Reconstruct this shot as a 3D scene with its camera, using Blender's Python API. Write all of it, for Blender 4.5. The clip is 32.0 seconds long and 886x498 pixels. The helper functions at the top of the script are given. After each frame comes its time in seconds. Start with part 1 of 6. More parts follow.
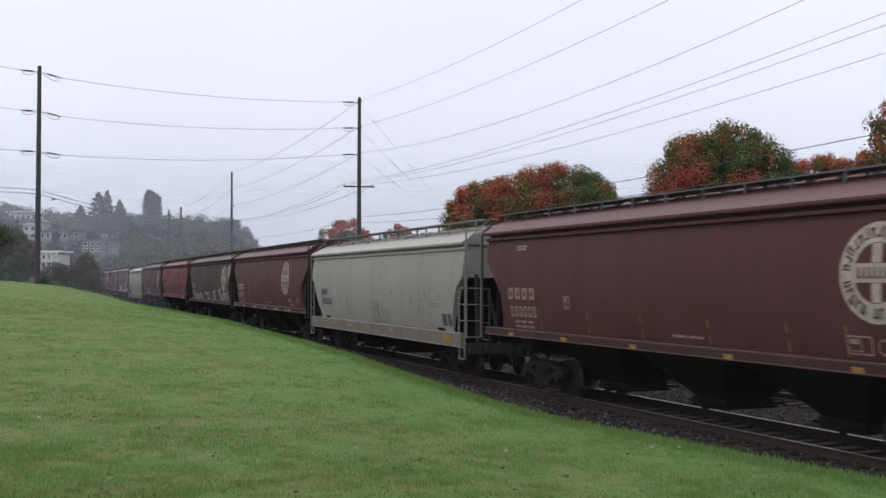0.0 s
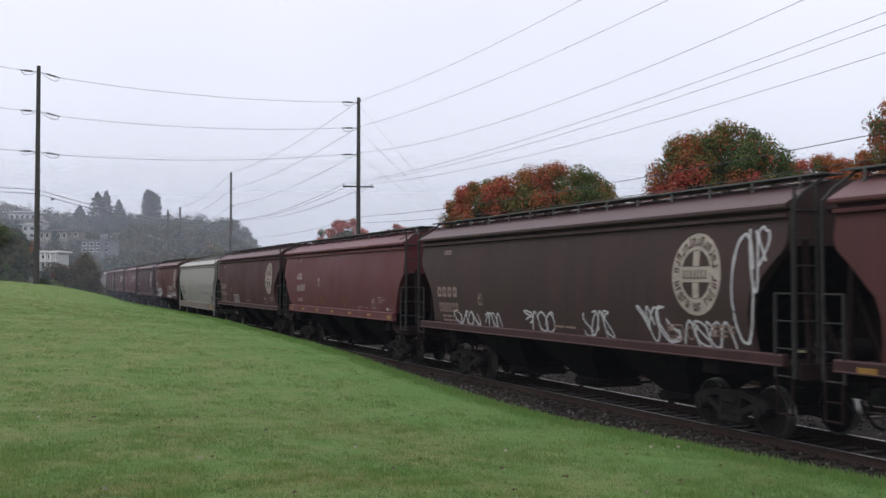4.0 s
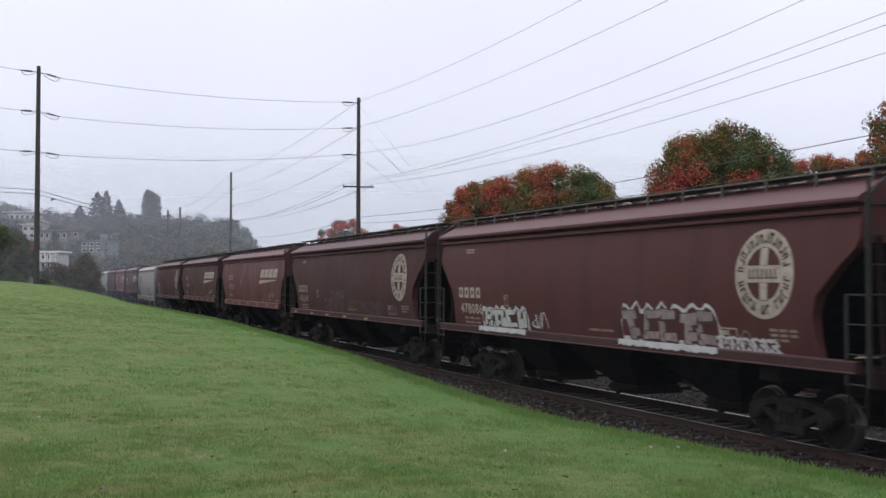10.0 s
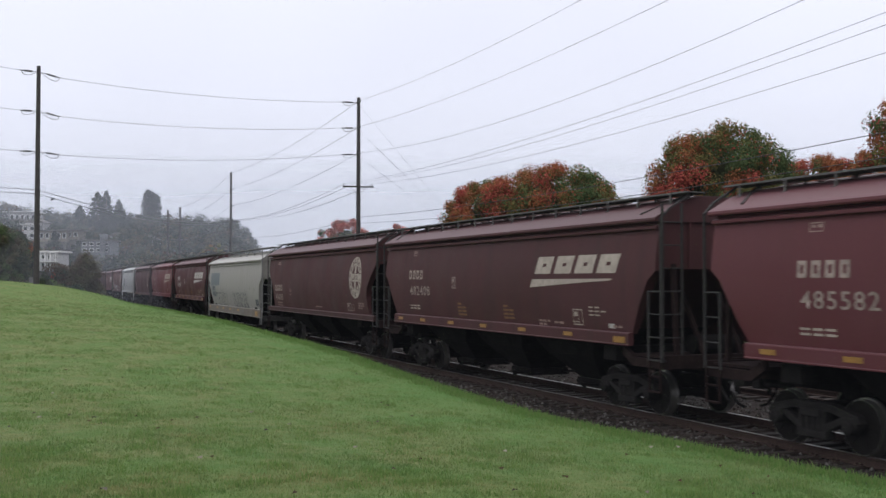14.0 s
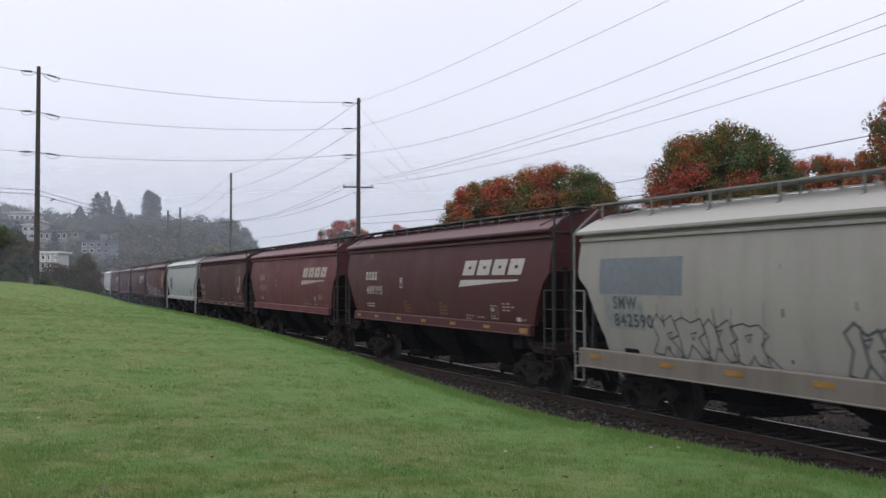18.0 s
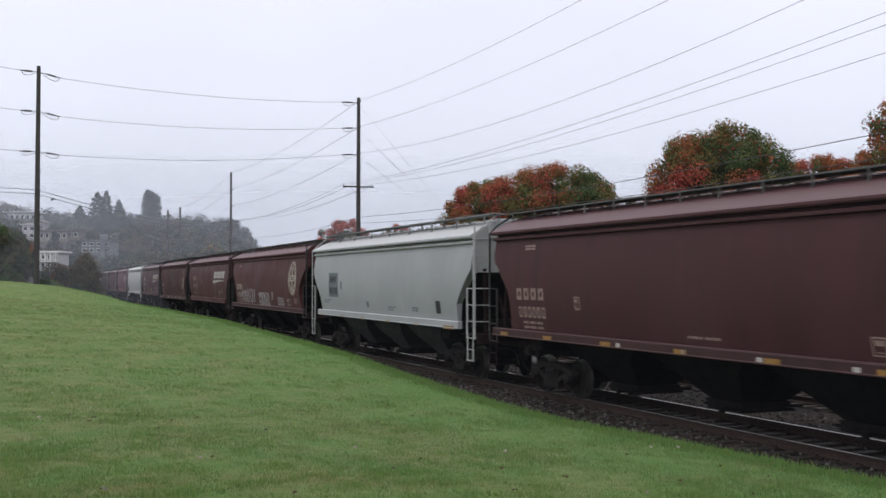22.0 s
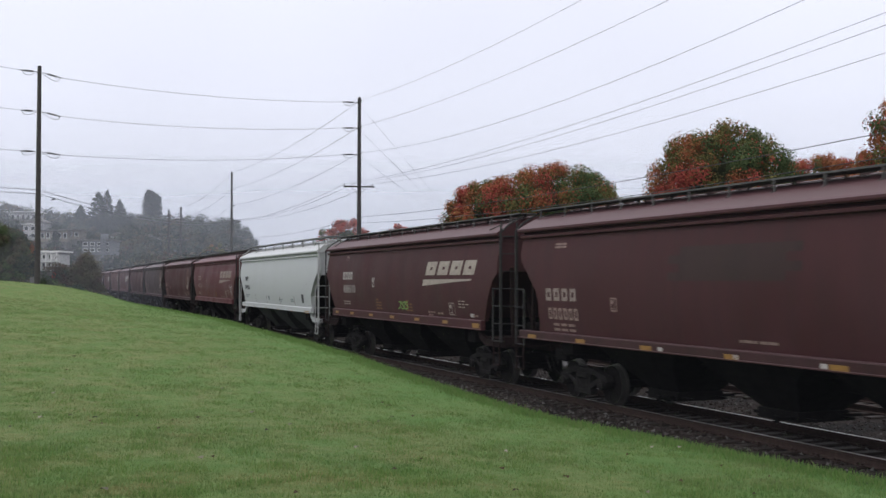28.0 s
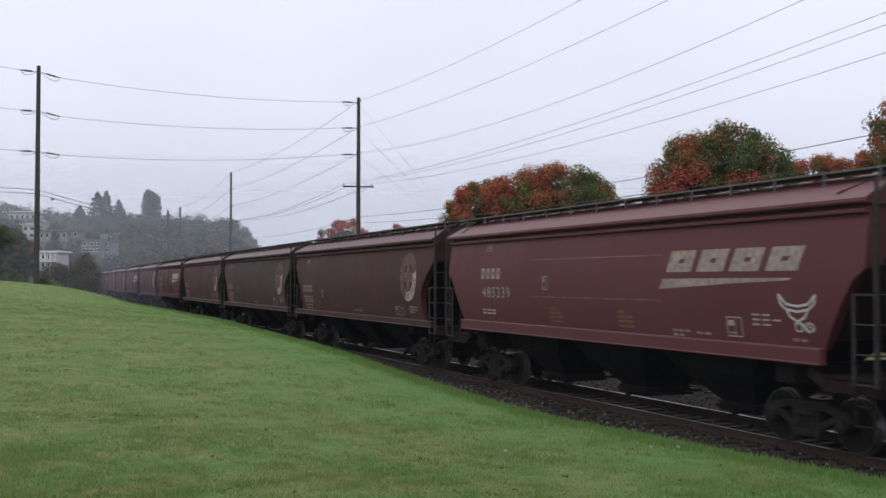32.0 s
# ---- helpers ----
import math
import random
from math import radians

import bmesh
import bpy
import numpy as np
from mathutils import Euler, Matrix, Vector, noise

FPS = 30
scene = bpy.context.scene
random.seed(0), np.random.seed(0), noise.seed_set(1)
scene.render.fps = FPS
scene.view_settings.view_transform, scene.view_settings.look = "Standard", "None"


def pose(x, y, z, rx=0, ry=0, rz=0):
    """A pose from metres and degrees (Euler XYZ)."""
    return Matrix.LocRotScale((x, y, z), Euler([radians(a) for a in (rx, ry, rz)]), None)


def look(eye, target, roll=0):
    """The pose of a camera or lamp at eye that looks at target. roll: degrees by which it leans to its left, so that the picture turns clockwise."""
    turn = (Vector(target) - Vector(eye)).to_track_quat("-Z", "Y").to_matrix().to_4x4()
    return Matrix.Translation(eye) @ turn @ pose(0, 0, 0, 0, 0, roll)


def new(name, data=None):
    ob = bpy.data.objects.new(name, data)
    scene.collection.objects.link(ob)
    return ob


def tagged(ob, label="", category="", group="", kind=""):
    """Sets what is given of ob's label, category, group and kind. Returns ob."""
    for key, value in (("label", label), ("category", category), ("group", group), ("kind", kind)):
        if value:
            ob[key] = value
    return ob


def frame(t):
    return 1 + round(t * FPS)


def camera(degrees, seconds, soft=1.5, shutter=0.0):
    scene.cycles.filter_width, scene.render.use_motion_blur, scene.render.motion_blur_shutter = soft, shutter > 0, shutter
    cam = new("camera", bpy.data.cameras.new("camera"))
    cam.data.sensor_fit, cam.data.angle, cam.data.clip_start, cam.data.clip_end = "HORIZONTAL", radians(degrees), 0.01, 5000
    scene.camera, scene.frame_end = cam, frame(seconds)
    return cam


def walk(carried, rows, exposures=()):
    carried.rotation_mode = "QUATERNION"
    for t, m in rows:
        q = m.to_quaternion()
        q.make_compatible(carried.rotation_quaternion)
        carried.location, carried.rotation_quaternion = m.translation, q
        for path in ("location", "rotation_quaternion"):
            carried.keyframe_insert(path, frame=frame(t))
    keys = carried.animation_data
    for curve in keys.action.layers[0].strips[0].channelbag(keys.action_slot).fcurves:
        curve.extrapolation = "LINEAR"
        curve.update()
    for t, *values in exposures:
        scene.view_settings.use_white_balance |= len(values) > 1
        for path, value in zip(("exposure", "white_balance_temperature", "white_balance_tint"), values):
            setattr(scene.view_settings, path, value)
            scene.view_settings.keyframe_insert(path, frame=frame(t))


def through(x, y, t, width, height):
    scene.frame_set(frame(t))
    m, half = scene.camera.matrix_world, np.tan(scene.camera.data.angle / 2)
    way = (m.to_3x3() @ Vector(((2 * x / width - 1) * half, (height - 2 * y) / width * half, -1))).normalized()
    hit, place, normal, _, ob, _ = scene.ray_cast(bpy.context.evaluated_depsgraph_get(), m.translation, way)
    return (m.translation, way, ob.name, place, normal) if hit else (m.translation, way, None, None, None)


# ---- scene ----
cam = camera(44.2, 32.0, soft=1.5, shutter=0.22)
EYE = (0.0, 0.0, 2.66)
TILT = 91.67


def view(yaw=0.0, lift=0.0):
    return pose(*EYE, TILT + lift, 0, yaw)


walk(cam, [(0, view()), (3.0, view()), (3.5, view(-0.04)), (12.0, view(-0.04, 0.01)), (15.5, view(-0.04)), (18.0, view(-0.04, 0.03)),
           (24.0, view(-0.04)), (26.5, view(-0.03)), (27.5, view()), (30.0, view()), (31.0, view(-0.04, 0.03)), (32.0, view(-0.04))],
     [(0, -0.02), (22, -0.03), (23.5, -0.06), (25, -0.03), (28, -0.03), (30, -0.08), (31, -0.14), (32, -0.08)])

# ---- light: an overcast, misty morning ----
world = bpy.data.worlds.new("overcast_sky")
scene.world = world
world.use_nodes = True
wn, wl = world.node_tree.nodes, world.node_tree.links
wn.clear()
w_out = wn.new("ShaderNodeOutputWorld")
w_bg = wn.new("ShaderNodeBackground")
w_sky = wn.new("ShaderNodeTexSky")
w_sky.sky_type = "NISHITA"
w_sky.sun_disc = False
w_sky.sun_elevation = radians(38)
w_sky.sun_rotation = radians(150)
w_sky.dust_density = 4.0
w_scale = wn.new("ShaderNodeVectorMath")
w_scale.operation = "SCALE"
w_scale.inputs["Scale"].default_value = 0.10
w_co = wn.new("ShaderNodeTexCoord")
w_sep = wn.new("ShaderNodeSeparateXYZ")
w_ramp = wn.new("ShaderNodeValToRGB")
cr = w_ramp.color_ramp
cr.elements[0].position, cr.elements[0].color = 0.0, (0.745, 0.78, 0.905, 1)
cr.elements[1].position, cr.elements[1].color = 1.0, (1.85, 1.87, 1.97, 1)
for at, col in ((0.06, (0.80, 0.83, 0.965, 1)), (0.16, (0.91, 0.935, 1.08, 1)), (0.30, (0.97, 0.99, 1.13, 1)), (0.5, (1.35, 1.37, 1.49, 1))):
    e = cr.elements.new(at)
    e.color = col
w_cloud = wn.new("ShaderNodeTexNoise")
w_cloud.inputs["Scale"].default_value = 2.2
w_cloud.inputs["Detail"].default_value = 3
w_cmap = wn.new("ShaderNodeMapRange")
w_cmap.inputs["From Min"].default_value, w_cmap.inputs["From Max"].default_value = 0.3, 0.7
w_cmap.inputs["To Min"].default_value, w_cmap.inputs["To Max"].default_value = 0.96, 1.04
w_mul = wn.new("ShaderNodeVectorMath")
w_mul.operation = "SCALE"
w_mix = wn.new("ShaderNodeMix")
w_mix.data_type = "RGBA"
w_mix.inputs["Factor"].default_value = 0.94
wl.new(w_sky.outputs["Color"], w_scale.inputs[0])
wl.new(w_co.outputs["Generated"], w_sep.inputs[0])
wl.new(w_sep.outputs["Z"], w_ramp.inputs["Fac"])
wl.new(w_co.outputs["Generated"], w_cloud.inputs["Vector"])
wl.new(w_cloud.outputs["Fac"], w_cmap.inputs["Value"])
wl.new(w_ramp.outputs["Color"], w_mul.inputs[0])
wl.new(w_cmap.outputs["Result"], w_mul.inputs["Scale"])
wl.new(w_scale.outputs[0], w_mix.inputs["A"])
wl.new(w_mul.outputs[0], w_mix.inputs["B"])
wl.new(w_mix.outputs["Result"], w_bg.inputs["Color"])
w_bg.inputs["Strength"].default_value = 1.0
wl.new(w_bg.outputs[0], w_out.inputs["Surface"])

sun = new("sun", bpy.data.lights.new("sun", "SUN"))
sun.data.energy, sun.data.angle, sun.data.color = 0.5, radians(40), (1.0, 0.97, 0.93)
sun.matrix_world = look((-30, -50, 45), (0, 0, 0))

# ---- the track's line: s runs from near (0) to far along the near side of the cars ----
S_MIN, S_MAX = -470.0, 720.0
TS = np.arange(S_MIN, S_MAX, 1.0)
TK = np.interp(TS, [-80, 0, 40, 90, 160, 520], [-3.67e-4, -3.67e-4, -3.05e-4, -5.5e-5, -1.9e-5, -1.9e-5])
TK[TS < -80] = 0
TTH = np.cumsum(TK)
TTH += 0.3801 - np.interp(0, TS, TTH)
TX = np.cumsum(-np.sin(TTH))
TY = np.cumsum(np.cos(TTH))
TX += 0.537 - np.interp(0, TS, TX)
TY += 31.18 - np.interp(0, TS, TY)
# the plain line without the far bend, for the lawn's edge
LTH, LX, LY = TTH, TX, TY
# past the bushes the track bends away to the left, round the foot of the hill
bend = np.cumsum(np.interp(TS, [178, 200], [0, 1 / 160.0]))
TTH = LTH + np.minimum(bend, 1.5)
TX = np.cumsum(-np.sin(TTH))
TY = np.cumsum(np.cos(TTH))
TX += 0.537 - np.interp(0, TS, TX)
TY += 31.18 - np.interp(0, TS, TY)
HALF = 1.6
# height of the rails' tops; z = 0 is 0.17 m above them
RAIL_TOP = -0.17


def on_track(s, off=0.0, z=0.0):
    """A point at arc s, off metres from the centreline towards the camera's side."""
    th = np.interp(s, TS, TTH)
    return (float(np.interp(s, TS, TX) + (HALF - off) * math.cos(th)), float(np.interp(s, TS, TY) + (HALF - off) * math.sin(th)), z)


def track_us(x, y):
    """Distance from the centreline (positive towards the camera's side) and arc, for arrays of points."""
    x, y = np.asarray(x, float), np.asarray(y, float)
    th0 = 0.372
    s = (x - 0.537) * -math.sin(th0) + (y - 31.18) * math.cos(th0)
    for _ in range(3):
        th = np.interp(s, TS, LTH)
        dx, dy = x - np.interp(s, TS, LX), y - np.interp(s, TS, LY)
        s = s + dx * -np.sin(th) + dy * np.cos(th)
    th = np.interp(s, TS, LTH)
    dx, dy = x - np.interp(s, TS, LX), y - np.interp(s, TS, LY)
    return HALF - (dx * np.cos(th) + dy * np.sin(th)), s


# ---- materials ----
def nodes_of(name):
    m = bpy.data.materials.new(name)
    m.use_nodes = True
    return m, m.node_tree.nodes, m.node_tree.links, m.node_tree.nodes["Principled BSDF"]


def ramp_node(n, stops):
    r = n.new("ShaderNodeValToRGB")
    el = r.color_ramp.elements
    while len(el) < len(stops):
        el.new(0.5)
    for e, (p, c) in zip(el, stops):
        e.position, e.color = p, (*c, 1)
    return r


def mixed(n, l, fac, a, b, blend="MIX"):
    m = n.new("ShaderNodeMix")
    m.data_type, m.blend_type = "RGBA", blend
    for key, v in (("Factor", fac), ("A", a), ("B", b)):
        if isinstance(v, (int, float)):
            m.inputs[key].default_value = v
        elif isinstance(v, tuple):
            m.inputs[key].default_value = (*v, 1)
        else:
            l.new(v, m.inputs[key])
    return m.outputs["Result"]


def noise_node(n, l, vec, scale, detail=4, rough=0.6):
    t = n.new("ShaderNodeTexNoise")
    t.inputs["Scale"].default_value, t.inputs["Detail"].default_value, t.inputs["Roughness"].default_value = scale, detail, rough
    if vec is not None:
        l.new(vec, t.inputs["Vector"])
    return t.outputs["Fac"]


def stretched(n, l, vec, scale):
    m = n.new("ShaderNodeMapping")
    m.inputs["Scale"].default_value = scale
    l.new(vec, m.inputs["Vector"])
    return m.outputs["Vector"]


def steps(n, l, v, lo, hi, a=0.0, b=1.0):
    m = n.new("ShaderNodeMapRange")
    for key, x in (("From Min", lo), ("From Max", hi), ("To Min", a), ("To Max", b)):
        m.inputs[key].default_value = x
    l.new(v, m.inputs["Value"])
    return m.outputs["Result"]


def bumped(n, l, bsdf, height, strength=0.3, dist=0.01):
    b = n.new("ShaderNodeBump")
    b.inputs["Strength"].default_value, b.inputs["Distance"].default_value = strength, dist
    l.new(height, b.inputs["Height"])
    l.new(b.outputs["Normal"], bsdf.inputs["Normal"])


def paint(name, col, grime=(0.03, 0.024, 0.02), amount=0.5, rough=0.5, fade_and_sheen=(0.17, 0.095, 0.105)):
    """Weathered freight-car paint: vertical streaks, patches of grime, faded areas, faint dents; upward faces paler for
    the sky's sheen.
    """
    m, n, l, p = nodes_of(name)
    co = n.new("ShaderNodeTexCoord").outputs["Object"]
    inf = n.new("ShaderNodeObjectInfo").outputs["Random"]
    off = n.new("ShaderNodeVectorMath")
    off.operation = "ADD"
    l.new(co, off.inputs[0])
    sc = n.new("ShaderNodeMath")
    sc.operation = "MULTIPLY"
    sc.inputs[1].default_value = 50
    l.new(inf, sc.inputs[0])
    l.new(sc.outputs[0], off.inputs[1])
    co = off.outputs[0]
    streak = steps(n, l, noise_node(n, l, stretched(n, l, co, (1.1, 1.1, 0.10)), 1.6, 6, 0.6), 0.46, 0.78, 0, amount)
    patch = steps(n, l, noise_node(n, l, co, 0.55, 5), 0.4, 0.72, 0, 0.55)
    fine = noise_node(n, l, co, 24, 3)
    c = mixed(n, l, patch, col, tuple(0.75 * a + 0.25 * b for a, b in zip(col, fade_and_sheen)))
    c = mixed(n, l, streak, c, grime)
    c = mixed(n, l, steps(n, l, fine, 0.35, 0.65, 0, 0.16), c, tuple(x * 0.6 for x in col))
    nz = n.new("ShaderNodeSeparateXYZ")
    l.new(n.new("ShaderNodeNewGeometry").outputs["Normal"], nz.inputs[0])
    sky_sheen = steps(n, l, nz.outputs["Z"], 0.35, 0.75)
    # upward faces get a paler base colour in place of reflected sky
    c = mixed(n, l, steps(n, l, sky_sheen, 0, 1, 0, 0.6), c, tuple(0.6 * a + 0.4 * b for a, b in zip(col, fade_and_sheen)))
    l.new(c, p.inputs["Base Color"])
    l.new(steps(n, l, sky_sheen, 0, 1, 0.16, 0.26), p.inputs["Specular IOR Level"])
    l.new(mixed(n, l, sky_sheen, steps(n, l, patch, 0, 0.55, rough, rough + 0.2), (0.52, 0.52, 0.52)), p.inputs["Roughness"])
    bumped(n, l, p, noise_node(n, l, stretched(n, l, co, (1, 1, 0.4)), 1.3, 2), 0.12, 0.03)
    return m


def plain(name, col, rough=0.7, metal=0.0, vary=0.3, scale=8.0, bump=0.2, dist=0.01):
    m, n, l, p = nodes_of(name)
    co = n.new("ShaderNodeTexCoord").outputs["Object"]
    f = noise_node(n, l, co, scale, 5)
    g = noise_node(n, l, co, scale * 0.13, 3)
    c = mixed(n, l, steps(n, l, f, 0.3, 0.7), tuple(x * (1 - vary) for x in col), tuple(min(1, x * (1 + vary)) for x in col))
    c = mixed(n, l, steps(n, l, g, 0.35, 0.65, 0, 0.5), c, tuple(x * (1 - vary) for x in col))
    l.new(c, p.inputs["Base Color"])
    p.inputs["Roughness"].default_value, p.inputs["Metallic"].default_value = rough, metal
    p.inputs["Specular IOR Level"].default_value = 0.06 if max(col) < 0.02 else 0.25
    if bump:
        bumped(n, l, p, f, bump, dist)
    return m


def leafy(name, cols, rough=0.7, through=0.25):
    """Foliage: a colour of its own for each leaf or clump."""
    m, n, l, p = nodes_of(name)
    isl = n.new("ShaderNodeNewGeometry").outputs["Random Per Island"]
    r = ramp_node(n, [(i / max(1, len(cols) - 1), c) for i, c in enumerate(cols)])
    l.new(isl, r.inputs["Fac"])
    l.new(r.outputs["Color"], p.inputs["Base Color"])
    p.inputs["Roughness"].default_value = rough
    p.inputs["Specular IOR Level"].default_value = 0.07
    tr = n.new("ShaderNodeBsdfTranslucent")
    l.new(r.outputs["Color"], tr.inputs["Color"])
    mx = n.new("ShaderNodeMixShader")
    mx.inputs["Fac"].default_value = through
    l.new(p.outputs[0], mx.inputs[1])
    l.new(tr.outputs[0], mx.inputs[2])
    l.new(mx.outputs[0], n["Material Output"].inputs["Surface"])
    return m


SCRUB_DIR = (math.cos(float(np.interp(85, TS, LTH))), math.sin(float(np.interp(85, TS, LTH))), 0.0)
SCRUB_AT = on_track(85)[0] * SCRUB_DIR[0] + on_track(85)[1] * SCRUB_DIR[1]


LUSH_DIR = (math.cos(0.378), math.sin(0.378), 0.0)
LUSH_AT = on_track(-6)[0] * LUSH_DIR[0] + on_track(-6)[1] * LUSH_DIR[1]


def lush_strip(n, l, co):
    """1 along the greener strip beside the track and on the far crest, 0 over the worn middle of the lawn."""
    d = n.new("ShaderNodeVectorMath")
    d.operation = "DOT_PRODUCT"
    l.new(co, d.inputs[0])
    d.inputs[1].default_value = LUSH_DIR
    wob = n.new("ShaderNodeMath")
    wob.operation = "MULTIPLY_ADD"
    l.new(noise_node(n, l, co, 0.45, 4), wob.inputs[0])
    wob.inputs[1].default_value = 5.0
    l.new(d.outputs["Value"], wob.inputs[2])
    return steps(n, l, wob.outputs[0], LUSH_AT - 9.5 + 2.5, LUSH_AT - 5.0 + 2.5, 0, 0.5)


def lawn_material():
    m, n, l, p = nodes_of("lawn_grass")
    co = n.new("ShaderNodeTexCoord").outputs["Object"]
    big = noise_node(n, l, co, 0.10, 4)
    mid = noise_node(n, l, co, 0.55, 5)
    fine = noise_node(n, l, co, 14, 4, 0.7)
    hair = noise_node(n, l, stretched(n, l, co, (1, 2.2, 1)), 55, 3, 0.7)
    patch = noise_node(n, l, stretched(n, l, co, (1, 0.75, 1)), 1.1, 7, 0.72)
    c = mixed(n, l, steps(n, l, big, 0.35, 0.65), (0.110, 0.190, 0.056), (0.140, 0.195, 0.066))
    c = mixed(n, l, steps(n, l, mid, 0.42, 0.66, 0, 0.5), c, (0.100, 0.200, 0.058))
    c = mixed(n, l, steps(n, l, patch, 0.40, 0.60, 0, 0.75), c, (0.235, 0.222, 0.105))
    c = mixed(n, l, steps(n, l, noise_node(n, l, stretched(n, l, co, (1, 1.5, 1)), 3.6, 7, 0.75), 0.44, 0.62, 0, 0.55), c, (0.062, 0.115, 0.036))
    c = mixed(n, l, steps(n, l, fine, 0.3, 0.7, 0, 0.5), c, (0.066, 0.115, 0.035))
    c = mixed(n, l, steps(n, l, hair, 0.4, 0.75, 0, 0.35), c, (0.19, 0.27, 0.105))
    c = mixed(n, l, lush_strip(n, l, co), c, (0.085, 0.190, 0.052))
    sep = n.new("ShaderNodeSeparateXYZ")
    l.new(co, sep.inputs[0])
    scrub = mixed(n, l, steps(n, l, mid, 0.35, 0.65), (0.05, 0.06, 0.025), (0.10, 0.085, 0.05))
    c = mixed(n, l, steps(n, l, sep.outputs["Y"], 108, 122), c, scrub)
    # brown scrub on the slope beside the far track
    along = n.new("ShaderNodeVectorMath")
    along.operation = "DOT_PRODUCT"
    l.new(co, along.inputs[0])
    along.inputs[1].default_value = SCRUB_DIR
    beside = steps(n, l, along.outputs["Value"], SCRUB_AT - 9.0, SCRUB_AT - 6.0)
    far_on = n.new("ShaderNodeMath")
    far_on.operation = "MULTIPLY"
    l.new(beside, far_on.inputs[0])
    l.new(steps(n, l, sep.outputs["Y"], 84, 98), far_on.inputs[1])
    c = mixed(n, l, far_on.outputs[0], c, (0.055, 0.045, 0.034))
    # scrub tone added beyond the tracks to keep gaps between cars dark
    c = mixed(n, l, steps(n, l, along.outputs["Value"], SCRUB_AT + 2.5, SCRUB_AT + 5.0), c, scrub)
    l.new(c, p.inputs["Base Color"])
    p.inputs["Roughness"].default_value = 0.9
    p.inputs["Specular IOR Level"].default_value = 0.04
    bumped(n, l, p, mixed(n, l, 0.5, fine, hair), 0.8, 0.06)
    return m


def gravel_material(name, a, b, scale=16.0):
    m, n, l, p = nodes_of(name)
    co = n.new("ShaderNodeTexCoord").outputs["Object"]
    v = n.new("ShaderNodeTexVoronoi")
    v.inputs["Scale"].default_value = scale
    l.new(co, v.inputs["Vector"])
    sep = n.new("ShaderNodeSeparateColor")
    l.new(v.outputs["Color"], sep.inputs[0])
    c = mixed(n, l, sep.outputs[0], a, b)
    # shade in the gaps between stones, painted into the colour
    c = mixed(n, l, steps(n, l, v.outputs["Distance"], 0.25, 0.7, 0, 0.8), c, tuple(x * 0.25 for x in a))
    c = mixed(n, l, steps(n, l, noise_node(n, l, co, 0.5, 4), 0.4, 0.7, 0, 0.6), c, (0.06, 0.04, 0.03))
    l.new(c, p.inputs["Base Color"])
    p.inputs["Roughness"].default_value = 0.9
    p.inputs["Specular IOR Level"].default_value = 0.08
    inv = steps(n, l, v.outputs["Distance"], 0, 0.7, 1, 0)
    bumped(n, l, p, inv, 1.0, 0.05)
    return m


def fog_material(name, density, top, soft=1.0):
    """A thin bank of mist: white droplets, thinning out upwards and unevenly."""
    m, n, l, p = nodes_of(name)
    n.remove(p)
    co = n.new("ShaderNodeTexCoord").outputs["Object"]
    sep = n.new("ShaderNodeSeparateXYZ")
    l.new(co, sep.inputs[0])
    h = steps(n, l, sep.outputs["Z"], top * 0.45, top, 1, 0)
    nz = steps(n, l, noise_node(n, l, stretched(n, l, co, (1, 1, 1.6)), 0.008, 2), 0.3, 0.7, 0.85, 1.15)
    k = n.new("ShaderNodeMath")
    k.operation = "MULTIPLY"
    l.new(h, k.inputs[0])
    l.new(nz, k.inputs[1])
    k2 = n.new("ShaderNodeMath")
    k2.operation, k2.use_clamp = "MULTIPLY", True
    l.new(k.outputs[0], k2.inputs[0])
    k2.inputs[1].default_value = density
    d, t, tp = n.new("ShaderNodeBsdfDiffuse"), n.new("ShaderNodeBsdfTranslucent"), n.new("ShaderNodeBsdfTransparent")
    d.inputs["Color"].default_value = t.inputs["Color"].default_value = (0.73, 0.775, 0.88, 1)
    a, b = n.new("ShaderNodeMixShader"), n.new("ShaderNodeMixShader")
    l.new(d.outputs[0], a.inputs[1])
    l.new(t.outputs[0], a.inputs[2])
    l.new(k2.outputs[0], b.inputs["Fac"])
    l.new(tp.outputs[0], b.inputs[1])
    l.new(a.outputs[0], b.inputs[2])
    l.new(b.outputs[0], n["Material Output"].inputs["Surface"])
    return m


M_LAWN = lawn_material()
M_BLADE = leafy("grass_blades", [(0.102, 0.195, 0.053), (0.14, 0.228, 0.07), (0.187, 0.238, 0.094), (0.112, 0.21, 0.058)], 0.8, 0.2)
bn, bl = M_BLADE.node_tree.nodes, M_BLADE.node_tree.links
b_co = bn.new("ShaderNodeTexCoord").outputs["Object"]
b_patch = steps(bn, bl, noise_node(bn, bl, stretched(bn, bl, b_co, (1, 0.75, 1)), 1.1, 7, 0.72), 0.40, 0.60, 0, 0.85)
# small shadows in the turf, painted as dark noise
b_shadow = steps(bn, bl, noise_node(bn, bl, stretched(bn, bl, b_co, (1, 1.3, 1)), 7.0, 7, 0.75), 0.44, 0.62, 0, 0.75)
b_ramp = [k for k in bn if k.bl_idname == "ShaderNodeValToRGB"][0].outputs["Color"]
b_lush = steps(bn, bl, noise_node(bn, bl, b_co, 0.55, 5), 0.46, 0.68, 0, 0.6)
b_straw = steps(bn, bl, noise_node(bn, bl, stretched(bn, bl, b_co, (1, 0.6, 1)), 6.0, 6, 0.72), 0.50, 0.66, 0, 0.55)
